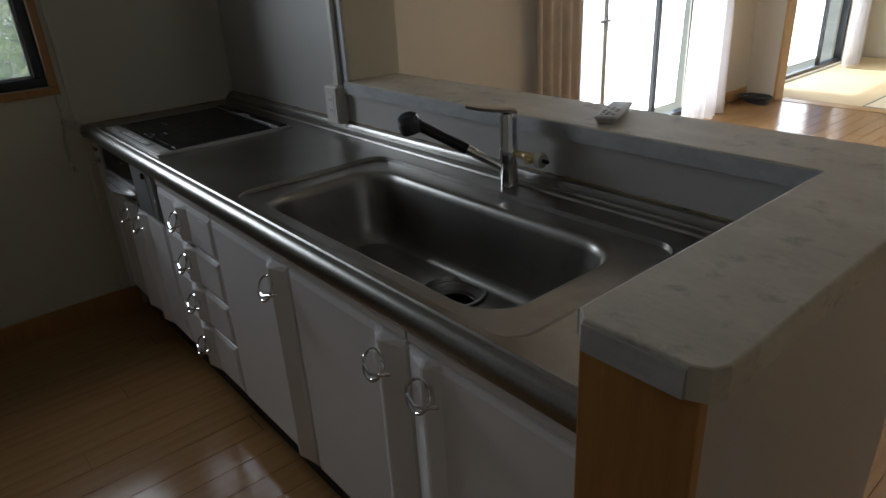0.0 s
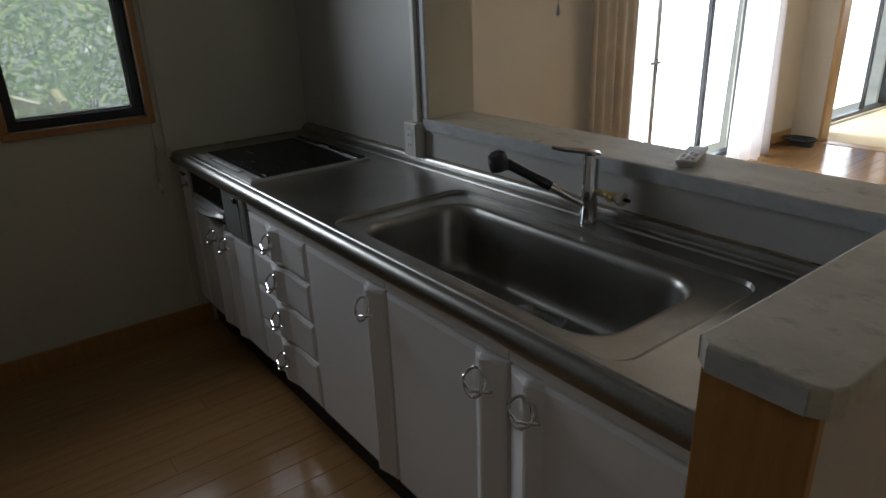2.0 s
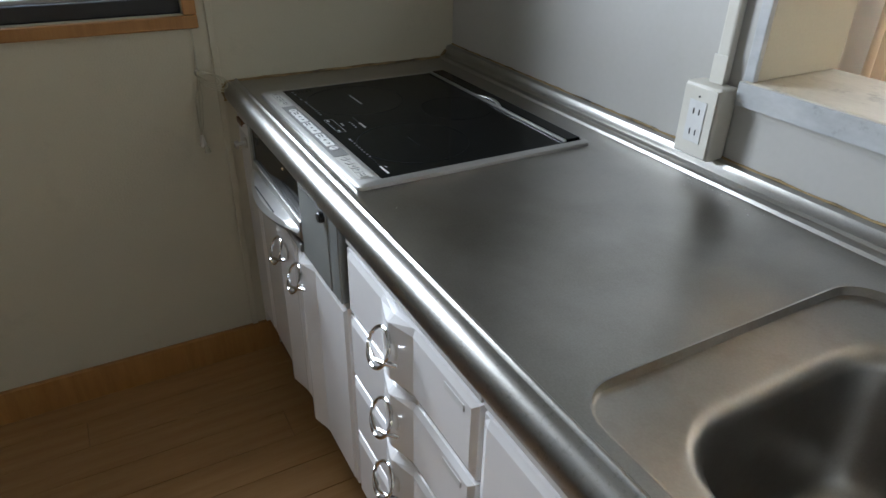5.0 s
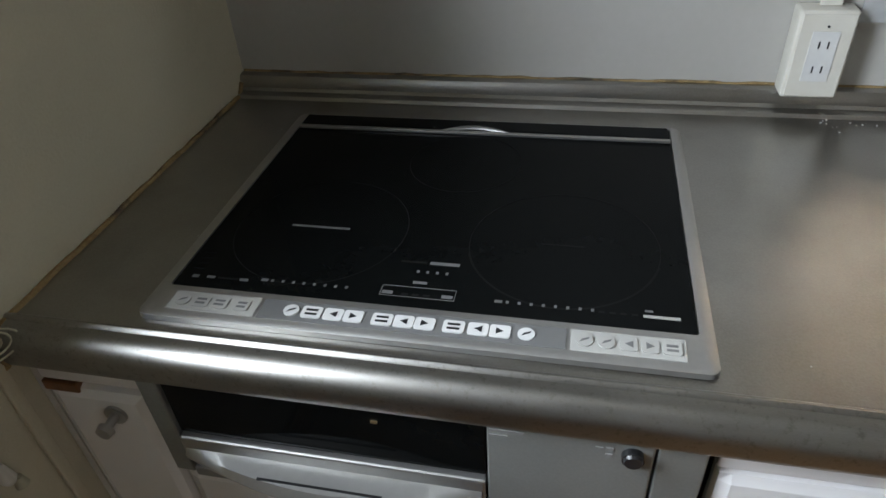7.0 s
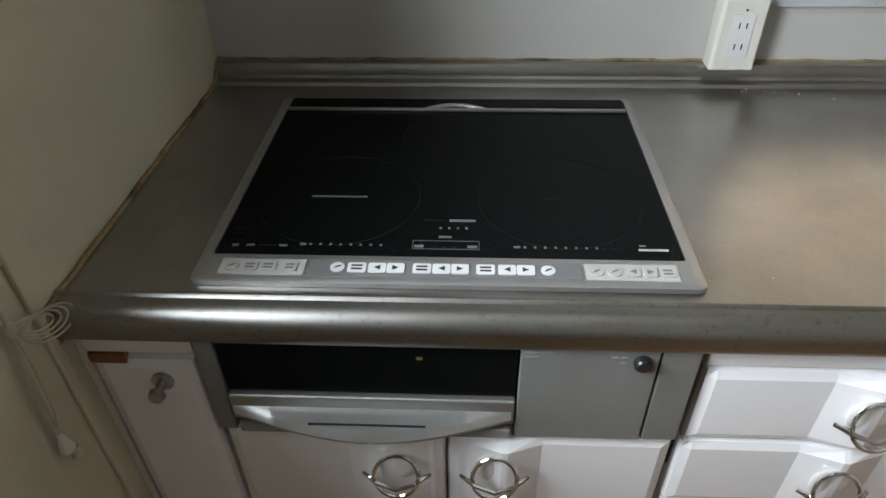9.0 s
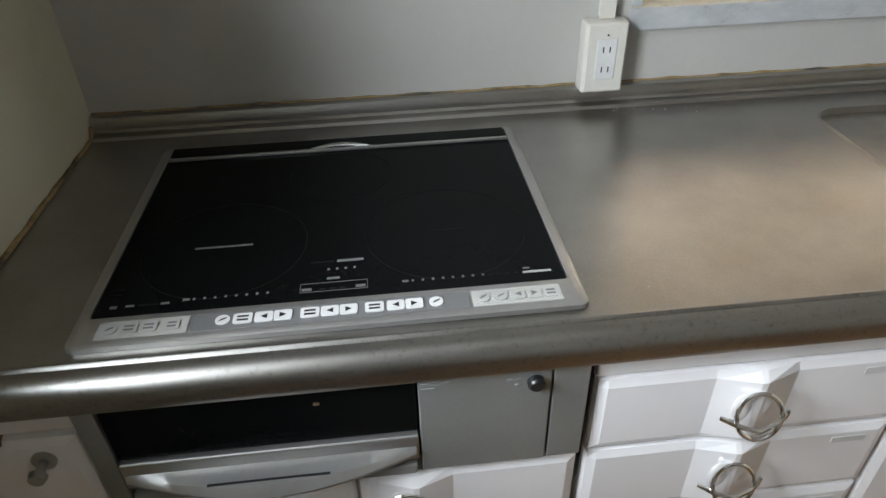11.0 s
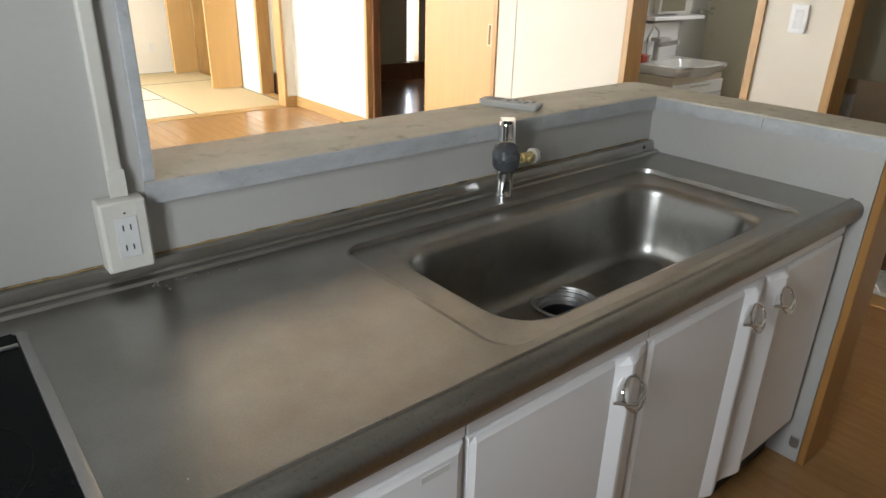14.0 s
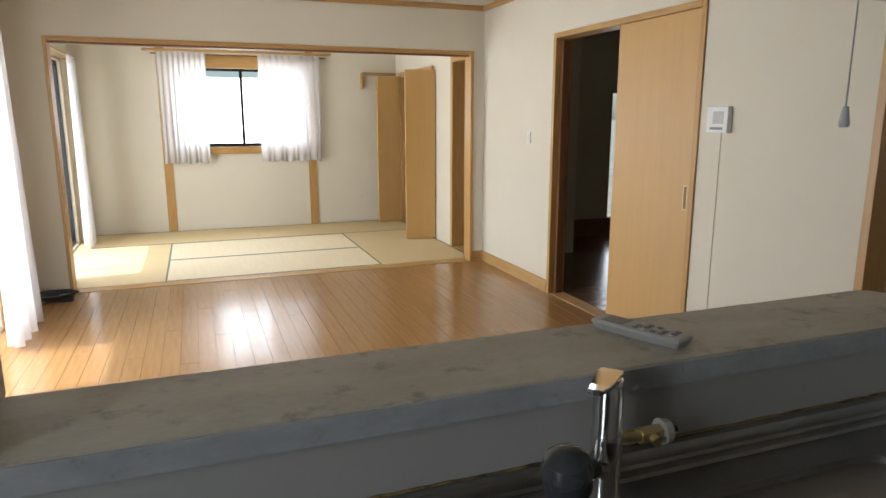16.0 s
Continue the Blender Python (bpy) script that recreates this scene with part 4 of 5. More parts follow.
    def button(x, w, shape, m=M_BTNW, name="button"):
        r = 0.0085 if shape == "o" else 0.003
        bb = bmesh.new()
        o2 = rrect(x - w / 2, x + w / 2, yb + 0.006, yb + 0.023, min(r, w / 2 - 1e-4), 4)
        lo = [bb.verts.new((px, py, zb + 0.0008)) for px, py in o2]
        hi = [bb.verts.new((px, py, zb + 0.0022)) for px, py in o2]
        for j in range(len(o2)):
            bb.faces.new((lo[j], lo[(j + 1) % len(o2)], hi[(j + 1) % len(o2)], hi[j]))
        bb.faces.new(hi)
        k2 = part(name, bb, m, t)
        dark = M_BLACK if m is M_BTNW else M_STRIP
        cyb = yb + 0.0145
        if shape in "<>":
            s = 1 if shape == ">" else -1
            q = bmesh.new()
            q.faces.new([q.verts.new((x + s * dx, cyb + dy, zb + 0.0025)) for dx, dy in ((-0.004, -0.0045), (0.004, 0), (-0.004, 0.0045))][::s])
            part("arrow", q, dark, k2)
        elif shape == "o":
            q = bmesh.new()
            q.faces.new([q.verts.new((x + dx, cyb + dy, zb + 0.0025)) for dx, dy in ((-0.005, -0.004), (0.004, 0.001), (0.005, 0.004), (-0.002, 0.001))])
            part("symbol", q, dark, k2)
        else:
            part("symbol", bm_box(x - w * 0.30, x + w * 0.30, cyb + 0.0015, cyb + 0.0045, zb + 0.0021, zb + 0.0025), dark, k2)
            part("symbol", bm_box(x - w * 0.30, x + w * 0.30, cyb - 0.0045, cyb - 0.0015, zb + 0.0021, zb + 0.0025), dark, k2)
    for x, w, s in ((0.323, 0.017, "o"), (0.346, 0.022, "t"), (0.370, 0.021, "<"), (0.392, 0.021, ">"), (0.423, 0.022, "t"), (0.446, 0.021, "<"), (0.468, 0.021, ">"), (0.498, 0.022, "t"), (0.523, 0.021, "<"), (0.545, 0.021, ">"), (0.571, 0.017, "o")):
        button(x, w, s)
    for x, w, s in ((0.196, 0.017, "o"), (0.218, 0.019, "t"), (0.240, 0.019, "t"), (0.266, 0.017, "t"), (0.627, 0.017, "o"), (0.648, 0.017, "o"), (0.669, 0.016, "<"), (0.689, 0.016, ">"), (0.709, 0.018, "t")):
        button(x, w, s, M_BTNS)


hob()
# ---------------------------------------------------------------- kitchen window and its cord


def kitchen_window():
    y0, y1, z0, z1 = KWIN
    w = thing("window_1", "black aluminium kitchen window in a brown wood casing", "window", (-0.05, (y0 + y1) / 2, z0), kind="structure")
    c = 0.030
    b = bm_box(-0.135, 0.014, y0 - c, y1 + c, z0 - c, z0 - 0.0005, 0.003)
    bm_box(-0.135, 0.012, y0 - c, y1 + c, z1 + 0.0005, z1 + c, 0.003, bm=b)
    part("casing", b, M_CAPW, w, "brown wood casing")
    b = bm_box(-0.135, 0.012, y0 - c, y0 - 0.0005, z0, z1, 0.003)
    bm_box(-0.135, 0.012, y1 + 0.0005, y1 + c, z0, z1, 0.003, bm=b)
    part("casing", b, M_CAPW, w, "brown wood casing")
    f = 0.036
    b = bm_box(-0.075, -0.020, y0, y1, z0, z0 + f, 0.003)
    bm_box(-0.075, -0.020, y0, y1, z1 - f, z1, 0.003, bm=b)
    bm_box(-0.0745, -0.0205, y0, y0 + f, z0 + f, z1 - f, 0.003, bm=b)
    bm_box(-0.0745, -0.0205, y1 - f, y1, z0 + f, z1 - f, 0.003, bm=b)
    part("window_frame", b, M_FRAMEB, w)
    b = bm_box(-0.056, -0.046, y0 + f, y1 - f, z0 + f, z0 + f + 0.008)
    bm_box(-0.056, -0.046, y1 - f - 0.008, y1 - f, z0 + f + 0.008, z1 - f, bm=b)
    part("bead", b, M_ALU, w)
    g = part("pane", bm_box(-0.053, -0.049, y0 + f, y1 - f, z0 + f, z1 - f), M_GLASSH, w)
    g.visible_shadow = False
    part("handle", merge(bm_box(-0.02, -0.010, y0 + 0.010, y0 + 0.028, 1.34, 1.44, 0.003), bm_box(-0.012, 0.004, y0 + 0.012, y0 + 0.026, 1.33, 1.38, 0.004)), M_BLACK, w, "black lever handle")


kitchen_window()

KY, KZ, TY, TZ = -0.712, 0.897, -0.727, 0.716      # knot and toggle of the blind cord
t_ = thing("blind_cord", "ivory looped blind cord hanging on the kitchen wall", "cord", (0.01, KY, TZ))
b_ = bmesh.new()
rs = random.Random(9)
for k in range(2):
    bm_tube([(0.008, KY + 0.004 - 0.006 * k, 1.03), (0.010, KY + 0.003 * k, KZ + 0.03), (0.012, KY, KZ)], 0.0014, 6, bm=b_)
for k in range(4):
    # loops that stand off the knot
    w, h = 0.030 + 0.006 * k, 0.011 + 0.003 * k
    bm_tube([(0.014 + 0.010 * math.sin(a * 0.5) + 0.002 * k, KY + w * (1 - math.cos(a)) * 0.75, KZ - 0.012 * (1 - math.cos(a)) - 0.004 * k + h * math.sin(a)) for a in (2 * math.pi * i / 20 for i in range(20))], 0.0013, 6, closed=True, bm=b_)
for k in range(5):
    sag = rs.uniform(-0.010, 0.010)
    bm_tube([(0.012, KY - 0.002 + 0.001 * k, KZ), (0.011 + 0.002 * (k % 3), KY + 0.35 * (TY - KY) + sag, KZ + 0.35 * (TZ - KZ)), (0.011 + 0.002 * (k % 2), KY + 0.7 * (TY - KY) + 0.6 * sag, KZ + 0.7 * (TZ - KZ)), (0.011, TY, TZ + 0.022)], 0.0012, 6, bm=b_)
part("loop", b_, M_CORD, t_)
part("knot", bm_lathe([(0.0, 0.010), (0.006, 0.006), (0.0075, 0.0), (0.006, -0.006), (0.0, -0.010)], (0.012, KY, KZ), 12), M_CORD, t_, smooth=True)
part("toggle", bm_lathe([(0.0, 0.028), (0.004, 0.026), (0.006, 0.016), (0.009, 0.002), (0.006, -0.004), (0.0, -0.006)], (0.013, TY, TZ), 14), M_PLW, t_, smooth=True)
part("toggle", bm_lathe([(0.0, 0.018), (0.005, 0.016), (0.008, 0.002), (0.0, 0.0)], (0.014, TY + 0.008, TZ - 0.022), 14), M_CORD, t_, smooth=True)
t_ = thing("cable_cover", "thin ivory cable moulding running down the kitchen wall", "cable cover", (0.005, -0.69, 0.1))
part("strip", bm_box(0.0005, 0.008, -0.672, -0.656, 0.09, 1.9, 0.002), M_WALLO, t_)

# ---------------------------------------------------------------- socket box and cable duct on the back wall
SBX, SBZ = 0.933, 0.960      # middle of the socket box
t_ = thing("socket_box", "ivory surface socket box with two outlets above the worktop", "electrical socket", (SBX, -0.02, SBZ))
part("body", bm_box(SBX - 0.039, SBX + 0.039, -0.042, -0.0005, SBZ - 0.064, SBZ + 0.064, 0.005, 3), M_PLW, t_, smooth=True)
pl = part("cover", bm_box(SBX - 0.035, SBX + 0.035, -0.046, -0.0425, SBZ - 0.060, SBZ + 0.060, 0.0015), M_PLW, t_)
part("insert", bm_box(SBX - 0.018, SBX + 0.018, -0.0475, -0.0462, SBZ - 0.036, SBZ + 0.037, 0.0005), M_BTNW, t_)
for z in (SBZ + 0.018, SBZ - 0.018):
    for x in (SBX - 0.007, SBX + 0.005):
        part("slot", bm_box(x, x + 0.002, -0.0482, -0.0476, z - 0.005, z + 0.005), M_BLACK, pl)
part("screw", bm_cyl((SBX, -0.0466, SBZ + 0.044), (SBX, -0.0476, SBZ + 0.044), 0.0018, n=10), M_BLACK, pl)
t_ = thing("cable_duct", "white plastic cable duct rising from the socket box", "cable duct", (SBX + 0.003, -0.01, SBZ + 0.065))
part("channel", bm_box(SBX - 0.009, SBX + 0.016, -0.017, -0.0005, SBZ + 0.0645, 1.655, 0.004), M_PLW, t_)
part("sleeve", bm_box(SBX - 0.011, SBX + 0.018, -0.020, -0.0173, SBZ + 0.0645, SBZ + 0.112, 0.001), M_PLW, t_)

# ---------------------------------------------------------------- mixer tap


def mixer():
    t = thing("mixer_tap", "chrome pull-out mixer tap with dark grey spray head and flat lever", "tap", (1.812, -0.070, CT))
    x, y = 1.812, -0.070
    part("body", bm_lathe([(0.0, 0.0), (0.0235, 0.0), (0.0238, 0.006), (0.0225, 0.010), (0.022, 0.06), (0.0235, 0.064), (0.0235, 0.11), (0.022, 0.114), (0.022, 0.178), (0.020, 0.190), (0.0, 0.196)], (x, y, CT + 0.001)), M_CHROME, t, smooth=True)
    d = Vector((-0.168, -0.168, 0.0))
    p0 = Vector((x, y, CT + 0.046))
    p1 = Vector((x, y, CT + 0.176)) + d
    u = (p1 - p0).normalized()
    pts = [p0 + (p1 - p0) * s for s in (0, 0.2, 0.45)]
    part("spout", bm_tube(pts, [0.0135, 0.013, 0.0125], 14), M_CHROME, t, smooth=True)
    ps = [p0 + (p1 - p0) * s for s in (0.44, 0.5, 0.7, 0.88, 0.96)] + [p1 + u * 0.004]
    g = part("hose_grip", bm_tube(ps, [0.0135, 0.0145, 0.0135, 0.0145, 0.016, 0.012], 16), M_BLACK, t, "black grip of the pull-out hose", smooth=True)
    hd = bm_lathe([(0.0, 0.029), (0.014, 0.027), (0.025, 0.019), (0.0290, 0.005), (0.0297, 0.000), (0.0290, -0.003), (0.0285, -0.019), (0.026, -0.026), (0.020, -0.0265), (0.0, -0.026)], (0, 0, 0), 24)
    m = Matrix.Translation(p1 + Vector((-0.006, -0.006, -0.002))) @ Matrix.Rotation(radians(-14), 4, d.cross(Vector((0, 0, 1))))
    bmesh.ops.transform(hd, matrix=m, verts=hd.verts)
    s = part("spray_head", hd, M_GREYPL, g, "round dark grey spray head", smooth=True)
    # flat lever
    b = bmesh.new()
    dn = d.normalized()
    sd = Vector((-dn.y, dn.x, 0))
    rows = []
    for s_, w, z in ((-0.022, 0.017, 0.198), (0.0, 0.0185, 0.202), (0.03, 0.0175, 0.204), (0.07, 0.014, 0.208), (0.105, 0.0105, 0.215)):
        c = Vector((x, y, CT + z)) + dn * s_
        rows.append([b.verts.new(c + sd * w), b.verts.new(c - sd * w), b.verts.new(c - sd * w * 0.9 - Vector((0, 0, 0.008))), b.verts.new(c + sd * w * 0.9 - Vector((0, 0, 0.008)))])
    for A, B in zip(rows, rows[1:]):
        for j in range(4):
            b.faces.new((A[j], A[(j + 1) % 4], B[(j + 1) % 4], B[j]))
    b.faces.new(rows[0][::-1])
    b.faces.new(rows[-1])
    bmesh.ops.recalc_face_normals(b, faces=b.faces)
    bmesh.ops.bevel(b, geom=b.edges[:], offset=0.0015, segments=2, affect="EDGES")
    part("lever", b, M_CHROME, t, "flat chrome lever")
    # side branch valve
    vy, vz = y + 0.002, CT + 0.090
    b = bm_cyl((x + 0.012, y + 0.012, vz), (x + 0.070, vy, vz), 0.009)
    bm_cyl((x + 0.060, vy, vz), (x + 0.096, vy, vz), 0.0135, n=6, bm=b)
    bm_cyl((x + 0.078, vy, vz), (x + 0.078, vy - 0.020, vz - 0.004), 0.008, bm=b)
    v = part("branch_valve", b, M_BRASS, t, "brass branch valve")
    part("valve_knob", bm_cyl((x + 0.098, vy, vz), (x + 0.112, vy, vz), 0.0205, 0.018, n=14), M_PLW, v, "white plastic valve knob")
    part("valve_stem", bm_cyl((x + 0.112, vy, vz), (x + 0.128, vy, vz), 0.005), M_BLACK, v)


mixer()

# remote control on the ledge
t_ = thing("remote_control", "light grey remote control lying on the serving ledge", "remote control", (2.0, 0.12, LZ1))
b_ = bm_box(-0.026, 0.026, -0.088, 0.088, 0.0, 0.020, 0.005, 2)
m_ = pose(1.996, 0.105, LZ1 + 0.0005, 0, 0, 22)
for v in b_.verts:
    if v.co.z < 0.006:
        v.co.x *= 0.78
        v.co.y *= 0.94
bmesh.ops.transform(b_, matrix=m_, verts=b_.verts)
part("case", b_, M_PLG, t_)
for r in range(5):
    for c in range(3):
        q = bm_box(-0.018 + 0.0135 * c, -0.009 + 0.0135 * c, -0.070 + 0.017 * r, -0.061 + 0.017 * r, 0.0199, 0.0222, 0.001)
        bmesh.ops.transform(q, matrix=m_, verts=q.verts)
        part("key", q, M_BTNG if (r + c) % 3 else M_BTNW, t_)
q = bm_box(-0.019, 0.019, 0.026, 0.070, 0.0199, 0.0208)
bmesh.ops.transform(q, matrix=m_, verts=q.verts)
part("display", q, M_BTNG, t_)

# crumbs on the steel
rs = random.Random(12)
b_ = bmesh.new()
for k in range(26):
    x, y = (rs.uniform(0.95, 1.12), rs.uniform(-0.09, -0.05)) if k < 18 else (rs.uniform(0.1, 1.25), rs.uniform(-0.6, -0.06))
    s = rs.uniform(0.0008, 0.002)
    bm_box(x, x + s, y, y + s, CT - 0.0002, CT + s * 0.7, bm=b_)
solid("crumbs", b_, M_BTNW, "tiny pale crumbs on the worktop", "crumbs", kind="stuff")

# ---------------------------------------------------------------- living room


def glazing_x(name, hole, label, stiles, handle_at=None, dark=M_FRAMEB):
    y0, y1, z0, z1 = hole
    w = thing(name, label, "window", (-0.06, (y0 + y1) / 2, z0), kind="structure")
    b = bm_box(-0.135, 0.010, y0 - 0.03, y1 + 0.03, z1 + 0.0005, z1 + 0.03, 0.003)
    bm_box(-0.135, 0.010, y0 - 0.03, y0 - 0.0005, 0.0, z1, 0.003, bm=b)
    bm_box(-0.135, 0.010, y1 + 0.0005, y1 + 0.03, 0.0, z1, 0.003, bm=b)
    part("casing", b, M_TRIM, w, "honey wood casing")
    b = bm_box(-0.11, -0.03, y0, y1, z0, z0 + 0.035, 0.002)
    bm_box(-0.11, -0.03, y0, y1, z1 - 0.035, z1, 0.002, bm=b)
    bm_box(-0.109, -0.031, y0, y0 + 0.035, z0 + 0.035, z1 - 0.035, 0.002, bm=b)
    bm_box(-0.109, -0.031, y1 - 0.035, y1, z0 + 0.035, z1 - 0.035, 0.002, bm=b)
    part("window_frame", b, dark, w)
    for s, m, x in stiles:
        part("stile", bm_box(x - 0.018, x + 0.018, s - 0.024, s + 0.024, z0 + 0.035, z1 - 0.035, 0.003), m, w)
    g = part("pane", bm_box(-0.082, -0.078, y0 + 0.035, y1 - 0.035, z0 + 0.035, z1 - 0.035), M_GLASS, w)
    g.visible_shadow = False
    if handle_at:
        s, z = handle_at
        part("handle", merge(bm_box(-0.044, -0.032, s - 0.012, s + 0.012, z - 0.06, z + 0.04, 0.003), merge(bm_cyl((-0.034, s, z + 0.012), (-0.010, s, z + 0.012), 0.008, n=12), bm_box(-0.018, -0.006, s - 0.115, s + 0.010, z + 0.004, z + 0.020, 0.004))), M_BTNG, w, "dark lever handle")
    return w


glazing_x("window_2", BALC, "tall glazed garden door with dark metal stiles", [(2.835, M_ALU, -0.062), (3.56, M_FRAMEB, -0.088)], (2.835, 0.915))
glazing_x("window_3", TDOOR, "tall sliding glass door of the tatami room", [(6.72, M_FRAMEB, -0.062), (5.85, M_FRAMEB, -0.09)])


def curtain_x(name, label, x, y0, y1, z0, z1, material, folds, depth=0.03, taper=0.0, seed=1, rod=None):
    """A hanging curtain in the plane across x, with folds and a hem."""
    rs = random.Random(seed)
    t = thing(name, label, "curtain", (x, (y0 + y1) / 2, z1))
    n, rows = folds * 10, 14
    ph = [rs.uniform(-0.6, 0.6) for _ in range(folds + 2)]
    b = bmesh.new()
    g = []
    for r in range(rows + 1):
        v = r / rows
        row = []
        for i in range(n + 1):
            u = i / n
            a = 2 * math.pi * folds * u + ph[int(u * folds)] * 0.5 * v
            d = depth * (0.35 + 0.65 * v) * math.sin(a) + 0.012 * v * math.sin(3.1 * u * folds + seed)
            yy = y0 + (y1 - y0) * (u + taper * v * (0.5 - u)) + 0.010 * v * math.cos(a * 0.5)
            row.append(b.verts.new((x + d, yy, z1 + (z0 - z1) * v + 0.008 * v * math.sin(a * 0.37 + seed))))
        g.append(row)
    for A, B in zip(g, g[1:]):
        for i in range(n):
            b.faces.new((A[i], A[i + 1], B[i + 1], B[i]))
    g_top = [v.co.copy() for v in g[0]]
    o = part("cloth", b, material, t, smooth=True)
    o.data.set_sharp_from_angle(angle=radians(80))
    hb = bmesh.new()
    top = [hb.verts.new(v + Vector((0.0012, 0, dz))) for dz in (0.012, -0.028) for v in g_top]
    k = len(g_top)
    for i in range(k - 1):
        hb.faces.new((top[i], top[i + 1], top[k + i + 1], top[k + i]))
    part("heading", hb, material, t, "gathered heading tape")
    s = o.modifiers.new("thickness", "SOLIDIFY")
    s.thickness = 0.0008
    return t


def curtain_y(name, label, y, x0, x1, z0, z1, material, folds, depth=0.03, seed=1):
    t = curtain_x(name, label, 0.0, -x1, -x0, z0, z1, material, folds, depth, 0.0, seed)
    t.location = ((x0 + x1) / 2, y, z1)
    for o in t.children:
        o.data.transform(Matrix.Rotation(radians(-90), 4, "Z"))
        o.data.transform(Matrix.Scale(-1, 4, Vector((1, 0, 0))))
        o.data.transform(Matrix.Translation((0, y, 0)))
        xs = [v.co.x for v in o.data.vertices]
        o.data.transform(Matrix.Translation(((x0 + x1) / 2 - (min(xs) + max(xs)) / 2, 0, 0)))
        o.matrix_parent_inverse = Matrix.Translation(-t.location)
    return t


curtain_x("drape", "heavy cream drape gathered beside the garden door", 0.10, 1.94, 2.40, 0.05, 2.10, M_CURT, 5, 0.035, seed=3)
curtain_x("sheer_curtain", "white sheer curtain pushed aside at the garden door", 0.075, 2.34, 2.56, 0.05, 2.10, M_SHEER, 4, 0.02, seed=5)
curtain_x("sheer_curtain", "long white sheer curtain hanging at the garden door", 0.17, 3.60, 4.22, 0.05, 2.10, M_SHEER, 7, 0.045, seed=7)
curtain_x("sheer_curtain", "long white sheer curtain in the tatami room", 0.13, 6.92, 7.38, 0.05, 2.03, M_SHEER, 7, 0.04, seed=11)
curtain_x("sheer_curtain", "white sheer curtain gathered by the tatami room's opening", 0.10, 5.30, 5.55, 0.05, 2.03, M_SHEER, 4, 0.03, seed=13)
for nm, y0, y1, z in (("curtain_rail", 1.88, 4.30, 2.12), ("curtain_rail", 5.28, 7.55, 2.05)):
    t_ = thing(nm, "wooden curtain rail with end knobs on the wall", "curtain rail", (0.1, y0, z))
    part("rod", bm_cyl((0.10, y0, z), (0.10, y1, z), 0.013, n=14), M_TRIMH, t_, smooth=True)
    for y in (y0 + 0.05, y1 - 0.05):
        part("bracket", bm_box(0.0005, 0.10, y - 0.01, y + 0.01, z - 0.02, z - 0.008, 0.002), M_TRIMH, t_)
    part("end_knob", bm_lathe([(0.0, 0.025), (0.02, 0.015), (0.022, 0.0), (0.015, -0.015), (0.0, -0.018)], (0.10, y1 + 0.005, z), 14), M_TRIMH, t_, smooth=True)


def sliding_door():
    t = thing("sliding_door", "half-open honey veneer sliding door with a brass flush pull", "door", (XR, 2.6, 0))
    d = part("leaf", bm_box(XR - 0.006, XR + 0.030, 2.14, 2.87, FZ + 0.010, 1.995, 0.002), M_DOOR, t)
    b = bm_box(XR - 0.0085, XR - 0.0062, 2.150, 2.155, 0.905, 1.045)
    bm_box(XR - 0.0085, XR - 0.0062, 2.180, 2.185, 0.905, 1.045, bm=b)
    bm_box(XR - 0.0085, XR - 0.0062, 2.155, 2.180, 1.039, 1.045, bm=b)
    bm_box(XR - 0.0085, XR - 0.0062, 2.155, 2.180, 0.905, 0.911, bm=b)
    part("flush_pull", b, M_BRASS, t, "brass flush pull")
    part("pull_dish", bm_box(XR - 0.0068, XR - 0.0061, 2.156, 2.179, 0.912, 1.038), M_TRIMD, t)
    part("groove", bm_box(XR + 0.035, XR + 0.095, 3.625, 3.657, 0.01, 1.98), M_TRIMD, t)


sliding_door()


def wall_plate(name, label, y, z, w, h, depth, display=False):
    t = thing(name, label, "wall switch" if not display else "intercom", (XR, y, z))
    part("case", bm_box(XR - depth, XR - 0.0005, y - w / 2, y + w / 2, z - h / 2, z + h / 2, 0.003), M_WPL, t)
    if display:
        part("screen", bm_box(XR - depth - 0.0015, XR - depth - 0.0003, y - w * 0.32, y + w * 0.18, z - h * 0.15, z + h * 0.32), M_PLG, t, "grey display")
        part("speaker", bm_box(XR - depth - 0.001, XR - depth - 0.0003, y - w * 0.3, y + w * 0.3, z - h * 0.38, z - h * 0.28), M_BTNG, t)
        if y > 1:
            part("wire_cover", bm_box(XR - 0.004, XR - 0.0005, y - 0.01, y + 0.01, 0.09, z - h / 2 - 0.001), M_WALL, t)
    else:
        part("rocker", bm_box(XR - depth - 0.002, XR - depth - 0.0003, y - w * 0.25, y + w * 0.25, z - h * 0.34, z + h * 0.34, 0.0008), M_BTNW, t)


wall_plate("intercom_panel", "white wall panel with a grey display beside the sliding door", 1.945, 1.41, 0.15, 0.135, 0.03, True)
wall_plate("light_switch", "white light switch on the cream wall", 4.065, 1.255, 0.05, 0.09, 0.010)
wall_plate("light_switch", "wide white light switch between two doorways", 0.185, 1.215, 0.075, 0.12, 0.012)
wall_plate("water_heater_panel", "white heater control panel with a grey display between two doorways", 0.19, 1.372, 0.12, 0.105, 0.018, True)
wall_plate("door_phone_panel", "white door phone panel high on the wall between two doorways", 0.20, 1.498, 0.13, 0.12, 0.025, True)
t_ = thing("pull_cord", "thin grey pull cord with a small toggle above the sink", "pull cord", (1.907, -0.317, 1.415))
part("cord", bm_cyl((1.907, -0.317, 1.436), (1.907, -0.317, CEIL - 0.013), 0.0008, n=8), M_BTNG, t_)
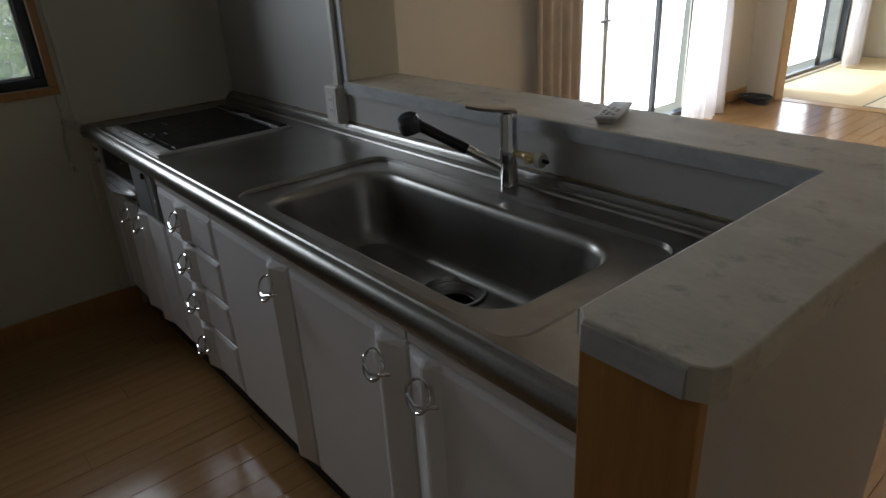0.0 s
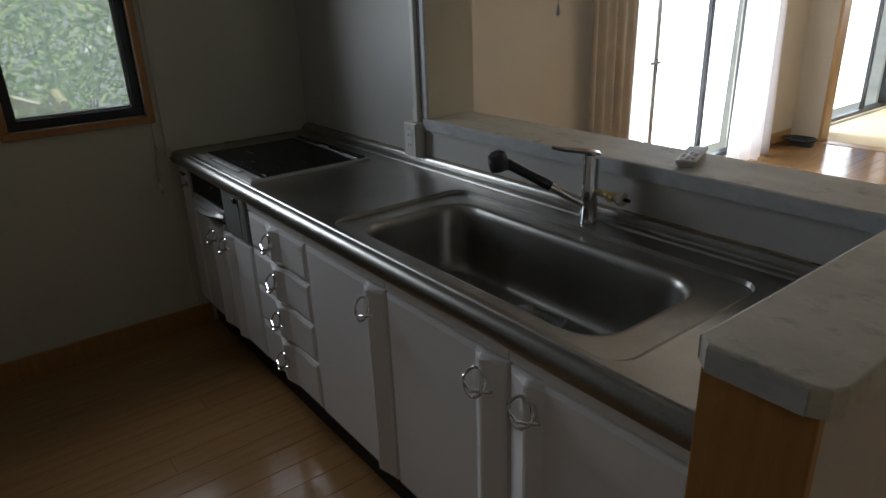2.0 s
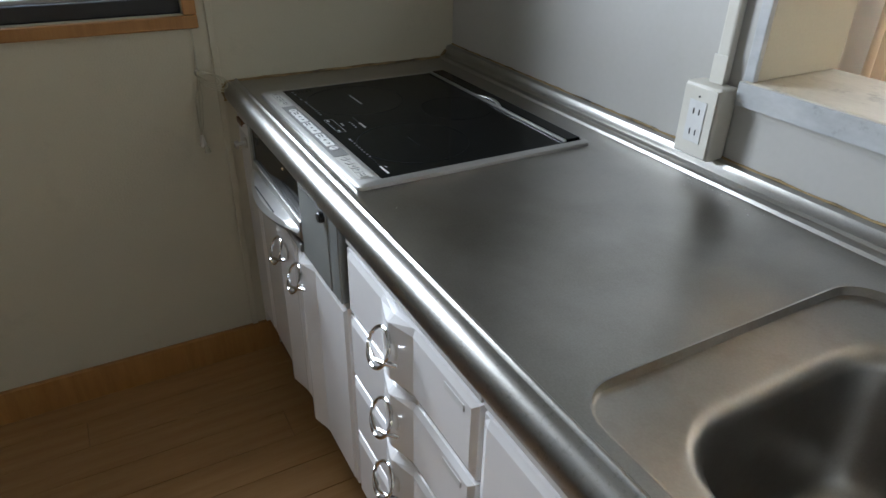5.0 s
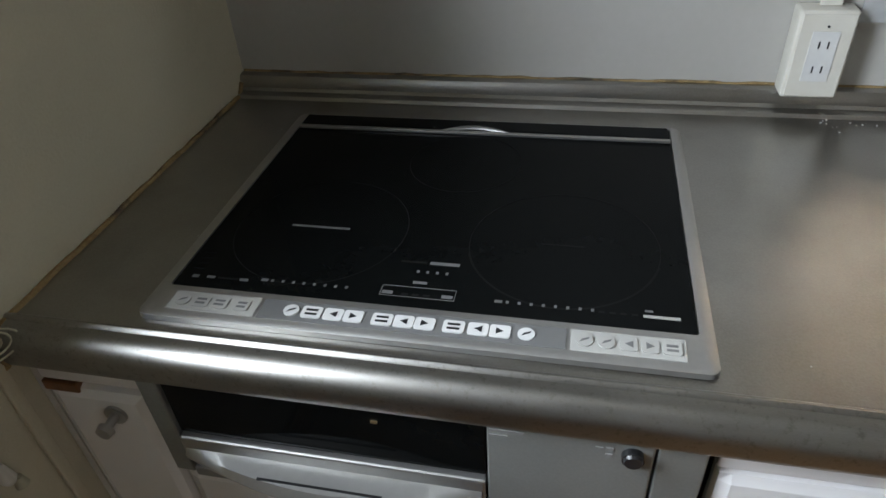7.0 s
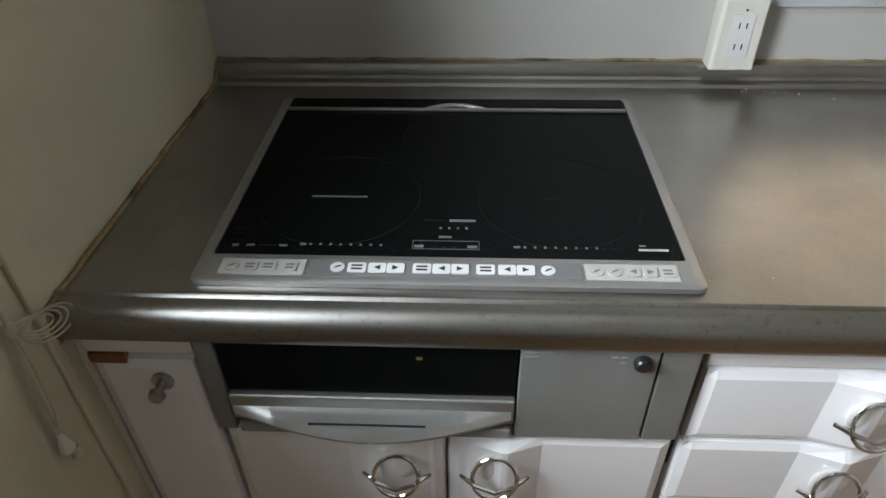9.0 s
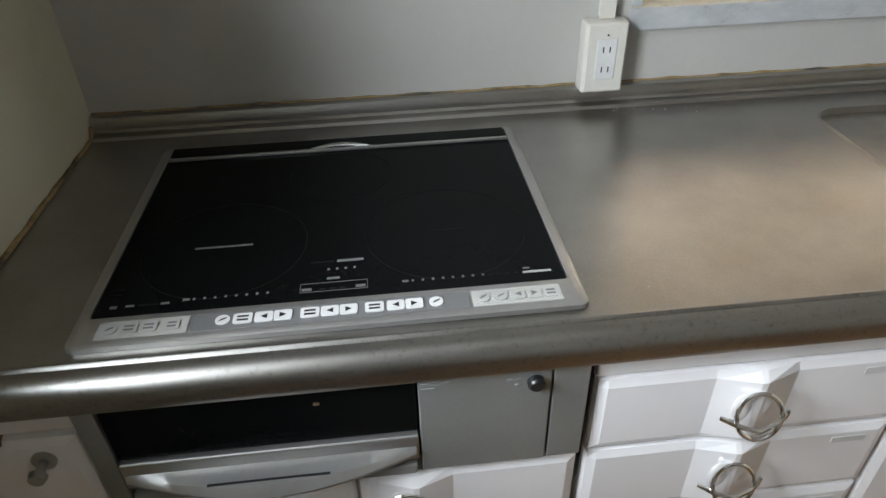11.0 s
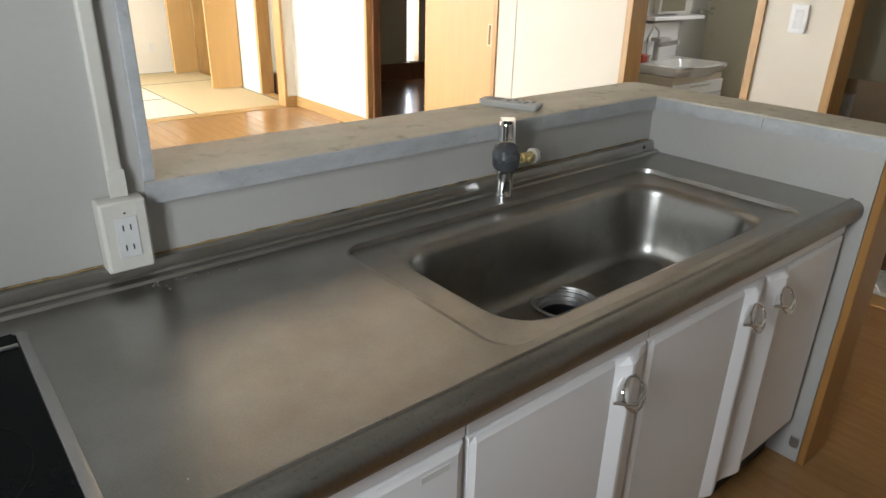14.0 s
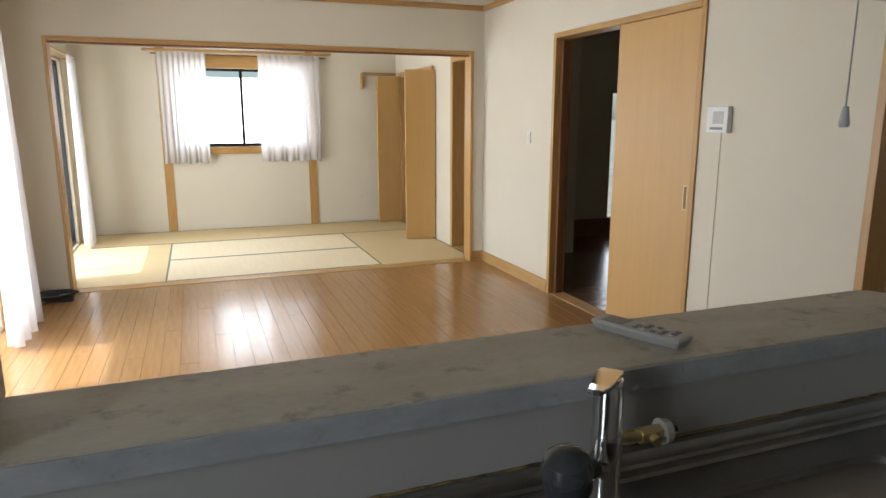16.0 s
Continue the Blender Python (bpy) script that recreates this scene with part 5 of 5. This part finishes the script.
part("toggle", bm_lathe([(0.0, 0.022), (0.003, 0.021), (0.0055, 0.003), (0.004, 0.0), (0.0, 0.0)], (1.907, -0.317, 1.415), 12), M_PLG, t_, smooth=True)

# outlet and adapter by the corner
t_ = thing("wall_socket", "white wall socket low on the cream wall", "electrical socket", (0.0, 4.44, 0.22))
part("plate", bm_box(0.0005, 0.010, 4.405, 4.475, 0.165, 0.285, 0.002), M_PLW, t_)
part("plug", bm_box(0.0105, 0.035, 4.425, 4.455, 0.195, 0.225, 0.003), M_BLACK, t_)
t_ = thing("cable_bundle", "coiled black cable and adapter on the floor by the corner", "cable", (0.20, 4.80, 0.0))
rs = random.Random(2)
b_ = bmesh.new()
for k in range(9):
    bm_tube([(0.19 + (0.06 + 0.012 * k) * math.cos(a) + rs.uniform(-0.006, 0.006), 4.78 + (0.05 + 0.008 * k) * math.sin(a), FZ + 0.008 + 0.0062 * k + rs.uniform(0, 0.006)) for a in (2 * math.pi * i / 18 for i in range(18))], 0.0055, 6, closed=True, bm=b_)
part("coil", b_, M_BLACK, t_)
part("adapter", bm_box(0.22, 0.32, 4.72, 4.79, FZ + 0.001, FZ + 0.05, 0.006), M_BLACK, t_)
part("lead", bm_tube([(0.036, 4.44, 0.21), (0.07, 4.46, 0.15), (0.06, 4.52, 0.07), (0.10, 4.62, FZ + 0.006), (0.17, 4.72, FZ + 0.012)], 0.0035, 8), M_BLACK, t_)

# ---------------------------------------------------------------- tatami room


def tatami(x0, x1, y0, y1, along, m):
    t = thing("tatami_mat", "pale rush tatami mat with dark cloth borders" if m is M_TATL else "golden rush tatami mat with dark cloth borders", "tatami", ((x0 + x1) / 2, (y0 + y1) / 2, FZ - 0.03), "tatami mats")
    part("mat", bm_box(x0 + 0.001, x1 - 0.001, y0 + 0.001, y1 - 0.001, FZ - 0.034, FZ, 0.002), m, t)
    w = 0.015
    if along == "y":
        for a, c in ((x0 + 0.001, x0 + w), (x1 - w, x1 - 0.001)):
            part("border", bm_box(a, c, y0 + 0.002, y1 - 0.002, FZ + 0.0003, FZ + 0.0022), M_TATB, t)
    else:
        for a, c in ((y0 + 0.001, y0 + w), (y1 - w, y1 - 0.001)):
            part("border", bm_box(x0 + 0.002, x1 - 0.002, a, c, FZ + 0.0003, FZ + 0.0022), M_TATB, t)


tatami(0.01, 0.97, 5.15, 6.98, "y", M_TAT)
tatami(0.97, 2.87, 5.15, 6.06, "x", M_TATL)
tatami(0.97, 2.87, 6.06, 6.98, "x", M_TATL)
tatami(2.87, 3.83, 5.15, 6.98, "y", M_TAT)
tatami(0.01, 1.92, 6.98, 7.84, "x", M_TAT)
tatami(1.92, 3.83, 6.98, 7.84, "x", M_TAT)


def far_window():
    x0, x1, z0, z1 = TWIN
    w = thing("window_4", "wide sliding window with black frame in wooden posts", "window", ((x0 + x1) / 2, YF, z0), kind="structure")
    for x in (0.91, 2.65):
        part("post", bm_box(x, x + 0.10, YF - 0.012, YF - 0.0005, 0.0, CEIL, 0.002), M_TRIM, w, "honey wood post")
    part("head_board", bm_box(1.012, 2.648, YF - 0.010, YF - 0.0005, z1 + 0.002, 2.15, 0.002), M_TRIMH, w)
    part("sill", bm_box(1.012, 2.648, YF - 0.030, YF + 0.10, z0 - 0.09, z0 - 0.001, 0.003), M_TRIMH, w)
    b = bm_box(x0, x1, YF + 0.03, YF + 0.09, z0, z0 + 0.04)
    bm_box(x0, x1, YF + 0.03, YF + 0.09, z1 - 0.03, z1, bm=b)
    bm_box(x0, x0 + 0.03, YF + 0.031, YF + 0.089, z0 + 0.04, z1 - 0.03, bm=b)
    bm_box(x1 - 0.03, x1, YF + 0.031, YF + 0.089, z0 + 0.04, z1 - 0.03, bm=b)
    part("window_frame", b, M_FRAMEB, w)
    part("stile", bm_box(1.845, 1.88, YF + 0.035, YF + 0.07, z0 + 0.04, z1 - 0.03), M_FRAMEB, w)
    part("latch", bm_box(1.85, 1.872, YF + 0.015, YF + 0.034, 1.50, 1.58, 0.003), M_BLACK, w)
    g = part("pane", bm_box(x0 + 0.03, x1 - 0.03, YF + 0.05, YF + 0.054, z0 + 0.04, z1 - 0.03), M_GLASS, w)
    g.visible_shadow = False


far_window()
curtain_y("sheer_curtain", "short white sheer curtain at the tatami window", YF - 0.09, 0.92, 1.46, 0.87, 2.16, M_SHEER, 9, 0.022, seed=21)
curtain_y("sheer_curtain", "short white sheer curtain at the tatami window", YF - 0.09, 2.06, 2.81, 0.87, 2.16, M_SHEER, 10, 0.022, seed=23)
t_ = thing("curtain_rail", "wooden curtain rail with end knobs above the tatami window", "curtain rail", (1.85, YF - 0.09, 2.19))
part("rod", bm_cyl((0.82, YF - 0.09, 2.19), (2.92, YF - 0.09, 2.19), 0.014, n=14), M_TRIMH, t_, smooth=True)
part("rod", bm_cyl((0.86, YF - 0.05, 2.15), (2.90, YF - 0.05, 2.15), 0.008, n=10), M_TRIMD, t_)
for x in (0.80, 2.94):
    part("end_knob", bm_box(x - 0.025, x + 0.025, YF - 0.105, YF - 0.075, 2.175, 2.205, 0.008), M_TRIMH, t_)
for x in (0.95, 2.72):
    part("bracket", bm_box(x - 0.01, x + 0.01, YF - 0.10, YF - 0.0125, 2.175, 2.187), M_TRIMH, t_)


def closet_door(y, x0, x1, tilt):
    t = thing("closet_door", "open honey veneer folding closet door with a round pull", "closet door", ((x0 + x1) / 2, y, 0), "closet doors")
    m = Matrix.Translation((x1, y, 0)) @ Matrix.Rotation(radians(tilt), 4, "Z") @ Matrix.Translation((-x1, -y, 0))
    b = bm_box(x0, x1, y - 0.011, y + 0.011, FZ + 0.012, 1.935, 0.002)
    bmesh.ops.transform(b, matrix=m, verts=b.verts)
    part("leaf", b, M_DOOR, t)
    b = bm_box(x0 + 0.0, x1, y + 0.0125, y + 0.034, FZ + 0.012, 1.935, 0.002)
    bmesh.ops.transform(b, matrix=m, verts=b.verts)
    part("leaf", b, M_DOOR, t)
    b = bm_cyl((x0 + 0.06, y - 0.0115, 0.98), (x0 + 0.06, y - 0.030, 0.98), 0.018)
    bmesh.ops.transform(b, matrix=m, verts=b.verts)
    part("knob", b, M_DOOR, t, smooth=True)


closet_door(7.66, 3.52, 3.83, 6)
closet_door(6.27, 3.49, 3.83, -8)
t_ = thing("closet_frame", "honey wood frame of the closet opening", "door frame", (3.84, 7.0, 0), kind="structure")
part("head", bm_box(3.815, 3.97, 6.345, 7.675, 1.94, 1.985, 0.003), M_TRIMH, t_)
part("jamb", bm_box(3.83, 3.97, 6.385, 6.412, 0, 1.939, 0.002), M_TRIM, t_)
part("jamb", bm_box(3.83, 3.97, 7.608, 7.635, 0, 1.939, 0.002), M_TRIM, t_)
part("shelf_end", bm_box(3.36, 3.80, 7.70, 7.84, 1.955, 1.985, 0.002), M_TRIMH, t_)
part("bracket", bm_box(3.36, 3.385, 7.80, 7.845, 1.78, 1.9545, 0.002), M_TRIMH, t_)
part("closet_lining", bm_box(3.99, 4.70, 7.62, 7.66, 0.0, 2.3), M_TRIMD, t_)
wall_plate_t = thing("wall_socket", "white wall socket on the far tatami wall", "electrical socket", (3.15, YF, 0.33))
part("plate", bm_box(3.30, 3.36, YF - 0.010, YF - 0.0005, 0.30, 0.40, 0.002), M_PLW, wall_plate_t)

# ---------------------------------------------------------------- wash room


def vanity():
    t = thing("wash_basin", "white ceramic wash basin on a beige cabinet with drawers", "wash basin", (5.0, 1.5, 0))
    x0, x1, y0, y1 = 4.72, 5.36, 1.26, 1.715
    part("cabinet_body", bm_box(x0 + 0.01, x1 - 0.01, y0 + 0.03, y1, 0.06, 0.735, 0.003), mat("vanity_side_beige", (0.58, 0.50, 0.40), 0.5, scale=5), t)
    part("plinth", bm_box(x0 + 0.02, x1 - 0.02, y0 + 0.06, y1, FZ, 0.0595), M_BTNG, t)
    for za, zb in ((0.07, 0.60), (0.605, 0.69)):
        d = part("drawer", bm_box(x0 + 0.012, x1 - 0.012, y0 + 0.008, y0 + 0.029, za, zb, 0.003), M_LACQ, t)
        part("grip", bm_box(x0 + 0.20, x1 - 0.20, y0 + 0.000, y0 + 0.0075, zb - 0.03, zb - 0.018, 0.002), M_PLG, d)
    b = bmesh.new()
    o = rrect(x0, x1, y0 - 0.0, y1, 0.03, 6)

    def bulge(pts, k):
        return [(px, py - k * max(0, 1 - ((px - (x0 + x1) / 2 - 0.03) / 0.27) ** 2) * (1 if py < (y0 + y1) / 2 else 0)) for px, py in pts]
    inn = rrect(x0 + 0.12, x1 - 0.05, y0 + 0.03, y1 - 0.14, 0.10, 6)
    L = [[(px, py, 0.740) for px, py in bulge(rrect(x0 + 0.02, x1 - 0.02, y0 + 0.03, y1, 0.03, 6), 0.06)], [(px, py, 0.775) for px, py in bulge(o, 0.12)], [(px, py, 0.80) for px, py in bulge(o, 0.13)],
         [(px, py, 0.80) for px, py in bulge(inn, 0.12)], [(px, py, 0.76) for px, py in bulge(rrect(x0 + 0.15, x1 - 0.08, y0 + 0.05, y1 - 0.16, 0.09, 6), 0.10)], [(px, py, 0.69) for px, py in bulge(rrect(x0 + 0.22, x1 - 0.15, y0 + 0.10, y1 - 0.2, 0.05, 6), 0.04)]]
    R = [[b.verts.new(p) for p in l] for l in L]
    k = len(R[0])
    for A, B in zip(R, R[1:]):
        for j in range(k):
            b.faces.new((A[j], A[(j + 1) % k], B[(j + 1) % k], B[j]))
    b.faces.new(R[-1])
    bmesh.ops.recalc_face_normals(b, faces=b.faces)
    part("bowl", b, M_CERAM, t, "white ceramic bowl", smooth=True)
    part("back_panel", bm_box(x0, x1 + 0.02, y1 - 0.010, y1 + 0.003, 0.80, 1.05, 0.003), M_LACQ, t)
    tp = part("tap", merge(bm_cyl((5.0, 1.63, 0.80), (5.0, 1.63, 0.93), 0.022), merge(bm_cyl((5.0, 1.63, 0.90), (5.02, 1.47, 0.94), 0.016), bm_box(4.96, 5.10, 1.58, 1.66, 0.93, 0.955, 0.006))), M_PLG, t, "grey single-lever tap", smooth=True)
    part("hose", bm_tube([(4.88, 1.62, 0.80), (4.86, 1.62, 0.95), (4.92, 1.62, 1.04), (4.99, 1.62, 1.0), (5.0, 1.62, 0.92)], 0.008, 8), M_PLW, tp, smooth=True)
    m = thing("mirror_cabinet", "white mirror cabinet with shelf above the wash basin", "mirror cabinet", (5.2, 1.66, 1.2))
    part("back_panel", bm_box(4.86, 5.48, 1.690, 1.716, 1.09, 1.78, 0.003), M_PLW, m)
    part("light_box", bm_box(4.86, 5.48, 1.615, 1.689, 1.72, 1.78, 0.004), M_PLW, m, "ivory lamp box")
    part("mirror_frame", bm_box(4.985, 5.315, 1.640, 1.689, 1.115, 1.719, 0.003), M_PLW, m)
    part("mirror", bm_box(5.000, 5.300, 1.635, 1.6395, 1.13, 1.705), M_MIRROR, m)
    for xa, xb in ((4.865, 4.984), (5.316, 5.475)):
        for z in (1.30, 1.50):
            sh = part("side_shelf", bm_box(xa, xb, 1.610, 1.689, z, z + 0.012, 0.002), M_PLW, m)
            part("rail", bm_cyl((xa + 0.004, 1.612, z + 0.035), (xb - 0.004, 1.612, z + 0.035), 0.004, n=8), M_CHROME, sh, "chrome shelf rail")
    part("shelf", bm_box(4.85, 5.49, 1.575, 1.689, 1.075, 1.10, 0.003), M_LACQ, m)
    w = thing("wall_tap", "chrome washing machine tap on the wash room wall", "tap", (5.62, 1.70, 1.12))
    part("body", merge(bm_cyl((5.62, 1.718, 1.12), (5.62, 1.62, 1.12), 0.014), merge(bm_cyl((5.54, 1.64, 1.12), (5.70, 1.64, 1.10), 0.011), bm_box(5.58, 5.66, 1.60, 1.62, 1.13, 1.15, 0.004))), M_CHROME, w, smooth=True)
    for nm, lb, mt, px, h, r in (("packet", "small red packet on the wash basin", M_RED, 4.80, 0.055, 0.028), ("cup", "small white cup on the wash basin", M_CERAM, 4.875, 0.045, 0.02)):
        o_ = thing(nm, lb, nm, (px, 1.61, 0.801))
        if nm == "packet":
            part("wrap", bm_box(px - r, px + r * 1.3, 1.58, 1.64, 0.8005, 0.8005 + h, 0.008), mt, o_)
        else:
            part("body", bm_lathe([(0.0, 0.0), (r * 0.8, 0.0), (r, h), (r * 0.9, h), (r * 0.7, 0.004), (0.0, 0.004)], (px, 1.60, 0.8005), 18), mt, o_, smooth=True)


vanity()

# hall: leaning boards, bag and newspapers


def leaning(name, label, x, y0, y1, z1, m, lean=6):
    t = thing(name, label, "cardboard", (x, (y0 + y1) / 2, 0))
    b = bm_box(x, x + 0.02, y0, y1, FZ, z1, 0.002)
    bmesh.ops.transform(b, matrix=Matrix.Translation((x, 0, 0)) @ Matrix.Rotation(radians(lean), 4, "Y") @ Matrix.Translation((-x, 0, 0)), verts=b.verts)
    part("sheet", b, m, t)


leaning("cardboard_sheet", "folded brown cardboard leaning in the hall", 4.30, -0.12, 0.13, 0.93, M_CARD)
leaning("cardboard_sheet", "pale cardboard sheet leaning in the hall", 4.26, 0.05, 0.18, 0.86, M_PAPER)
for k in range(3):
    t_ = thing("newspaper", "folded newspaper stacked on the hall floor", "newspaper", (4.12, -0.42, 0.012 * k), "newspapers")
    b_ = bm_box(-0.14, 0.14, -0.10, 0.10, 0.0, 0.011, 0.003)
    bmesh.ops.transform(b_, matrix=pose(4.13, -0.42, FZ + 0.0005 + 0.0118 * k, 0, 0, 12 + 9 * k), verts=b_.verts)
    part("fold", b_, M_PAPER, t_)
t_ = thing("hall_door", "dark brown door standing in the hall", "door", (4.7, -0.5, 0))
part("leaf", bm_box(5.2, 5.24, -0.95, -0.15, FZ, 1.98, 0.003), M_TRIMD, t_)
part("handle", bm_cyl((5.2, -0.25, 1.0), (5.15, -0.25, 1.0), 0.012), M_CHROME, t_)

# ---------------------------------------------------------------- garden beyond the windows


def bush(x, y, r, h, seed, n=3000):
    """A shrub: stems and a crown of small leaves with gaps."""
    rs = random.Random(seed)
    t = thing("shrub", "leafy green garden shrub outside the window", "shrub", (x, y, -0.35), "garden shrubs")
    b = bmesh.new()
    tips = []
    for k in range(9):
        a = rs.uniform(0, 6.28)
        e = Vector((x + r * 0.7 * math.cos(a), y + r * 0.7 * math.sin(a), -0.35 + h * rs.uniform(0.5, 0.95)))
        mid = Vector((x, y, -0.35)).lerp(e, 0.5) + Vector((rs.uniform(-.1, .1), rs.uniform(-.1, .1), 0.1))
        bm_tube([(x, y, -0.36), mid, e], [0.012, 0.006, 0.002], 6, bm=b)
        tips += [mid, e]
    part("stems", b, M_BARK, t)
    vs, fs = [], []
    for k in range(n):
        c = rs.choice(tips) + Vector((rs.gauss(0, r * 0.32), rs.gauss(0, r * 0.32), rs.gauss(0, h * 0.16)))
        u = Vector((rs.gauss(0, 1), rs.gauss(0, 1), rs.gauss(0, 0.6))).normalized()
        w = u.cross(Vector((rs.gauss(0, 1), rs.gauss(0, 1), rs.gauss(0, 1)))).normalized()
        s = rs.uniform(0.026, 0.06)
        i = len(vs)
        vs += [c - u * s, c + w * s * 0.4, c + u * s, c - w * s * 0.4]
        fs += [(i, i + 1, i + 2), (i, i + 2, i + 3)]
    me = bpy.data.meshes.new("crown")
    me.from_pydata(vs, [], fs)
    me.materials.append(M_LEAF)
    o = new("crown", me)
    o.parent = t
    o.matrix_parent_inverse = Matrix.Translation(-Vector(t.location))


for k, (x, y, r, h) in enumerate(((-3.2, -0.6, 0.9, 2.4), (-3.6, 0.9, 1.0, 2.7), (-3.9, 2.3, 1.0, 2.4), (-4.8, -0.2, 1.2, 3.4), (-5.0, 1.6, 1.2, 3.2), (-3.6, -2.0, 1.0, 2.5), (-5.5, 3.4, 1.3, 2.9), (-4.4, -1.6, 1.1, 3.0))):
    bush(x, y, r, h, 40 + k)
for k, (x, y, r, h) in enumerate(((1.2, 13.0, 1.2, 1.7), (2.6, 13.5, 1.3, 1.5))):
    bush(x, y, r, h, 60 + k, 1800)


def garden_chair(x, y, turn):
    t = thing("garden_chair", "pale yellow plastic garden chair on the terrace outside", "chair", (x, y, 0.0), "garden chairs")
    M = pose(x, y, 0.0, 0, 0, turn)

    def add(nm, b):
        bmesh.ops.transform(b, matrix=M, verts=b.verts)
        part(nm, b, M_YEL, t, smooth=True)
    add("seat", bm_box(-0.23, 0.23, -0.22, 0.22, 0.42, 0.45, 0.01))
    for sx in (-0.2, 0.2):
        for sy in (-0.19, 0.19):
            add("leg", bm_cyl((sx * 1.1, sy * 1.1, 0), (sx, sy, 0.42), 0.02, 0.025, 10))
    add("backrest", bm_tube([(-0.22, 0.21, 0.44), (-0.23, 0.25, 0.75), (-0.17, 0.27, 0.92), (0, 0.28, 0.97), (0.17, 0.27, 0.92), (0.23, 0.25, 0.75), (0.22, 0.21, 0.44)], 0.028, 10))
    for sx in (-0.09, 0, 0.09):
        add("slat", bm_box(sx - 0.03, sx + 0.03, 0.245, 0.262, 0.45, 0.95, 0.004))
    for sx in (-0.24, 0.24):
        add("armrest", bm_tube([(sx, 0.24, 0.66), (sx * 1.1, 0.0, 0.66), (sx * 1.08, -0.2, 0.63), (sx, -0.2, 0.43)], 0.022, 10))


garden_chair(-1.46, -1.20, 60)
garden_chair(-1.75, -0.52, 180)

# ---------------------------------------------------------------- floor planks
PW, PL = 0.101, 1.82
floor_ob = bpy.data.objects["floor"]
rs = random.Random(77)
plank_meshes = {}


def plank(x0, x1, y0, y1):
    key = (round(x1 - x0, 3), round(y1 - y0, 3))
    if key not in plank_meshes:
        w, l = key
        c = 0.0006
        b = bmesh.new()
        lo = [b.verts.new(p) for p in ((0, 0, -0.0034), (w, 0, -0.0034), (w, l, -0.0034), (0, l, -0.0034))]
        hi = [b.verts.new(p) for p in ((c, c, 0), (w - c, c, 0), (w - c, l - c, 0), (c, l - c, 0))]
        b.faces.new(hi)
        for i in range(4):
            b.faces.new((lo[i], lo[(i + 1) % 4], hi[(i + 1) % 4], hi[i]))
        plank_meshes[key] = mesh_of("plank", b, M_FLOOR)
    o = new("plank", plank_meshes[key])
    o.location = (x0, y0, FZ)
    o.parent = floor_ob


col = 0
x = 0.0
while x < XR - 0.01:
    x1 = min(x + PW, XR)
    y = -2.3 - PL * ((col * 0.37) % 1.0)
    while y < YT - 0.013:
        a, c = max(y, -2.3), min(y + PL, YT - 0.013)
        if c - a > 0.02:
            plank(x + 0.0004, x1 - 0.0004, a + 0.0004, c - 0.0004)
        y += PL
    x = x1
    col += 1
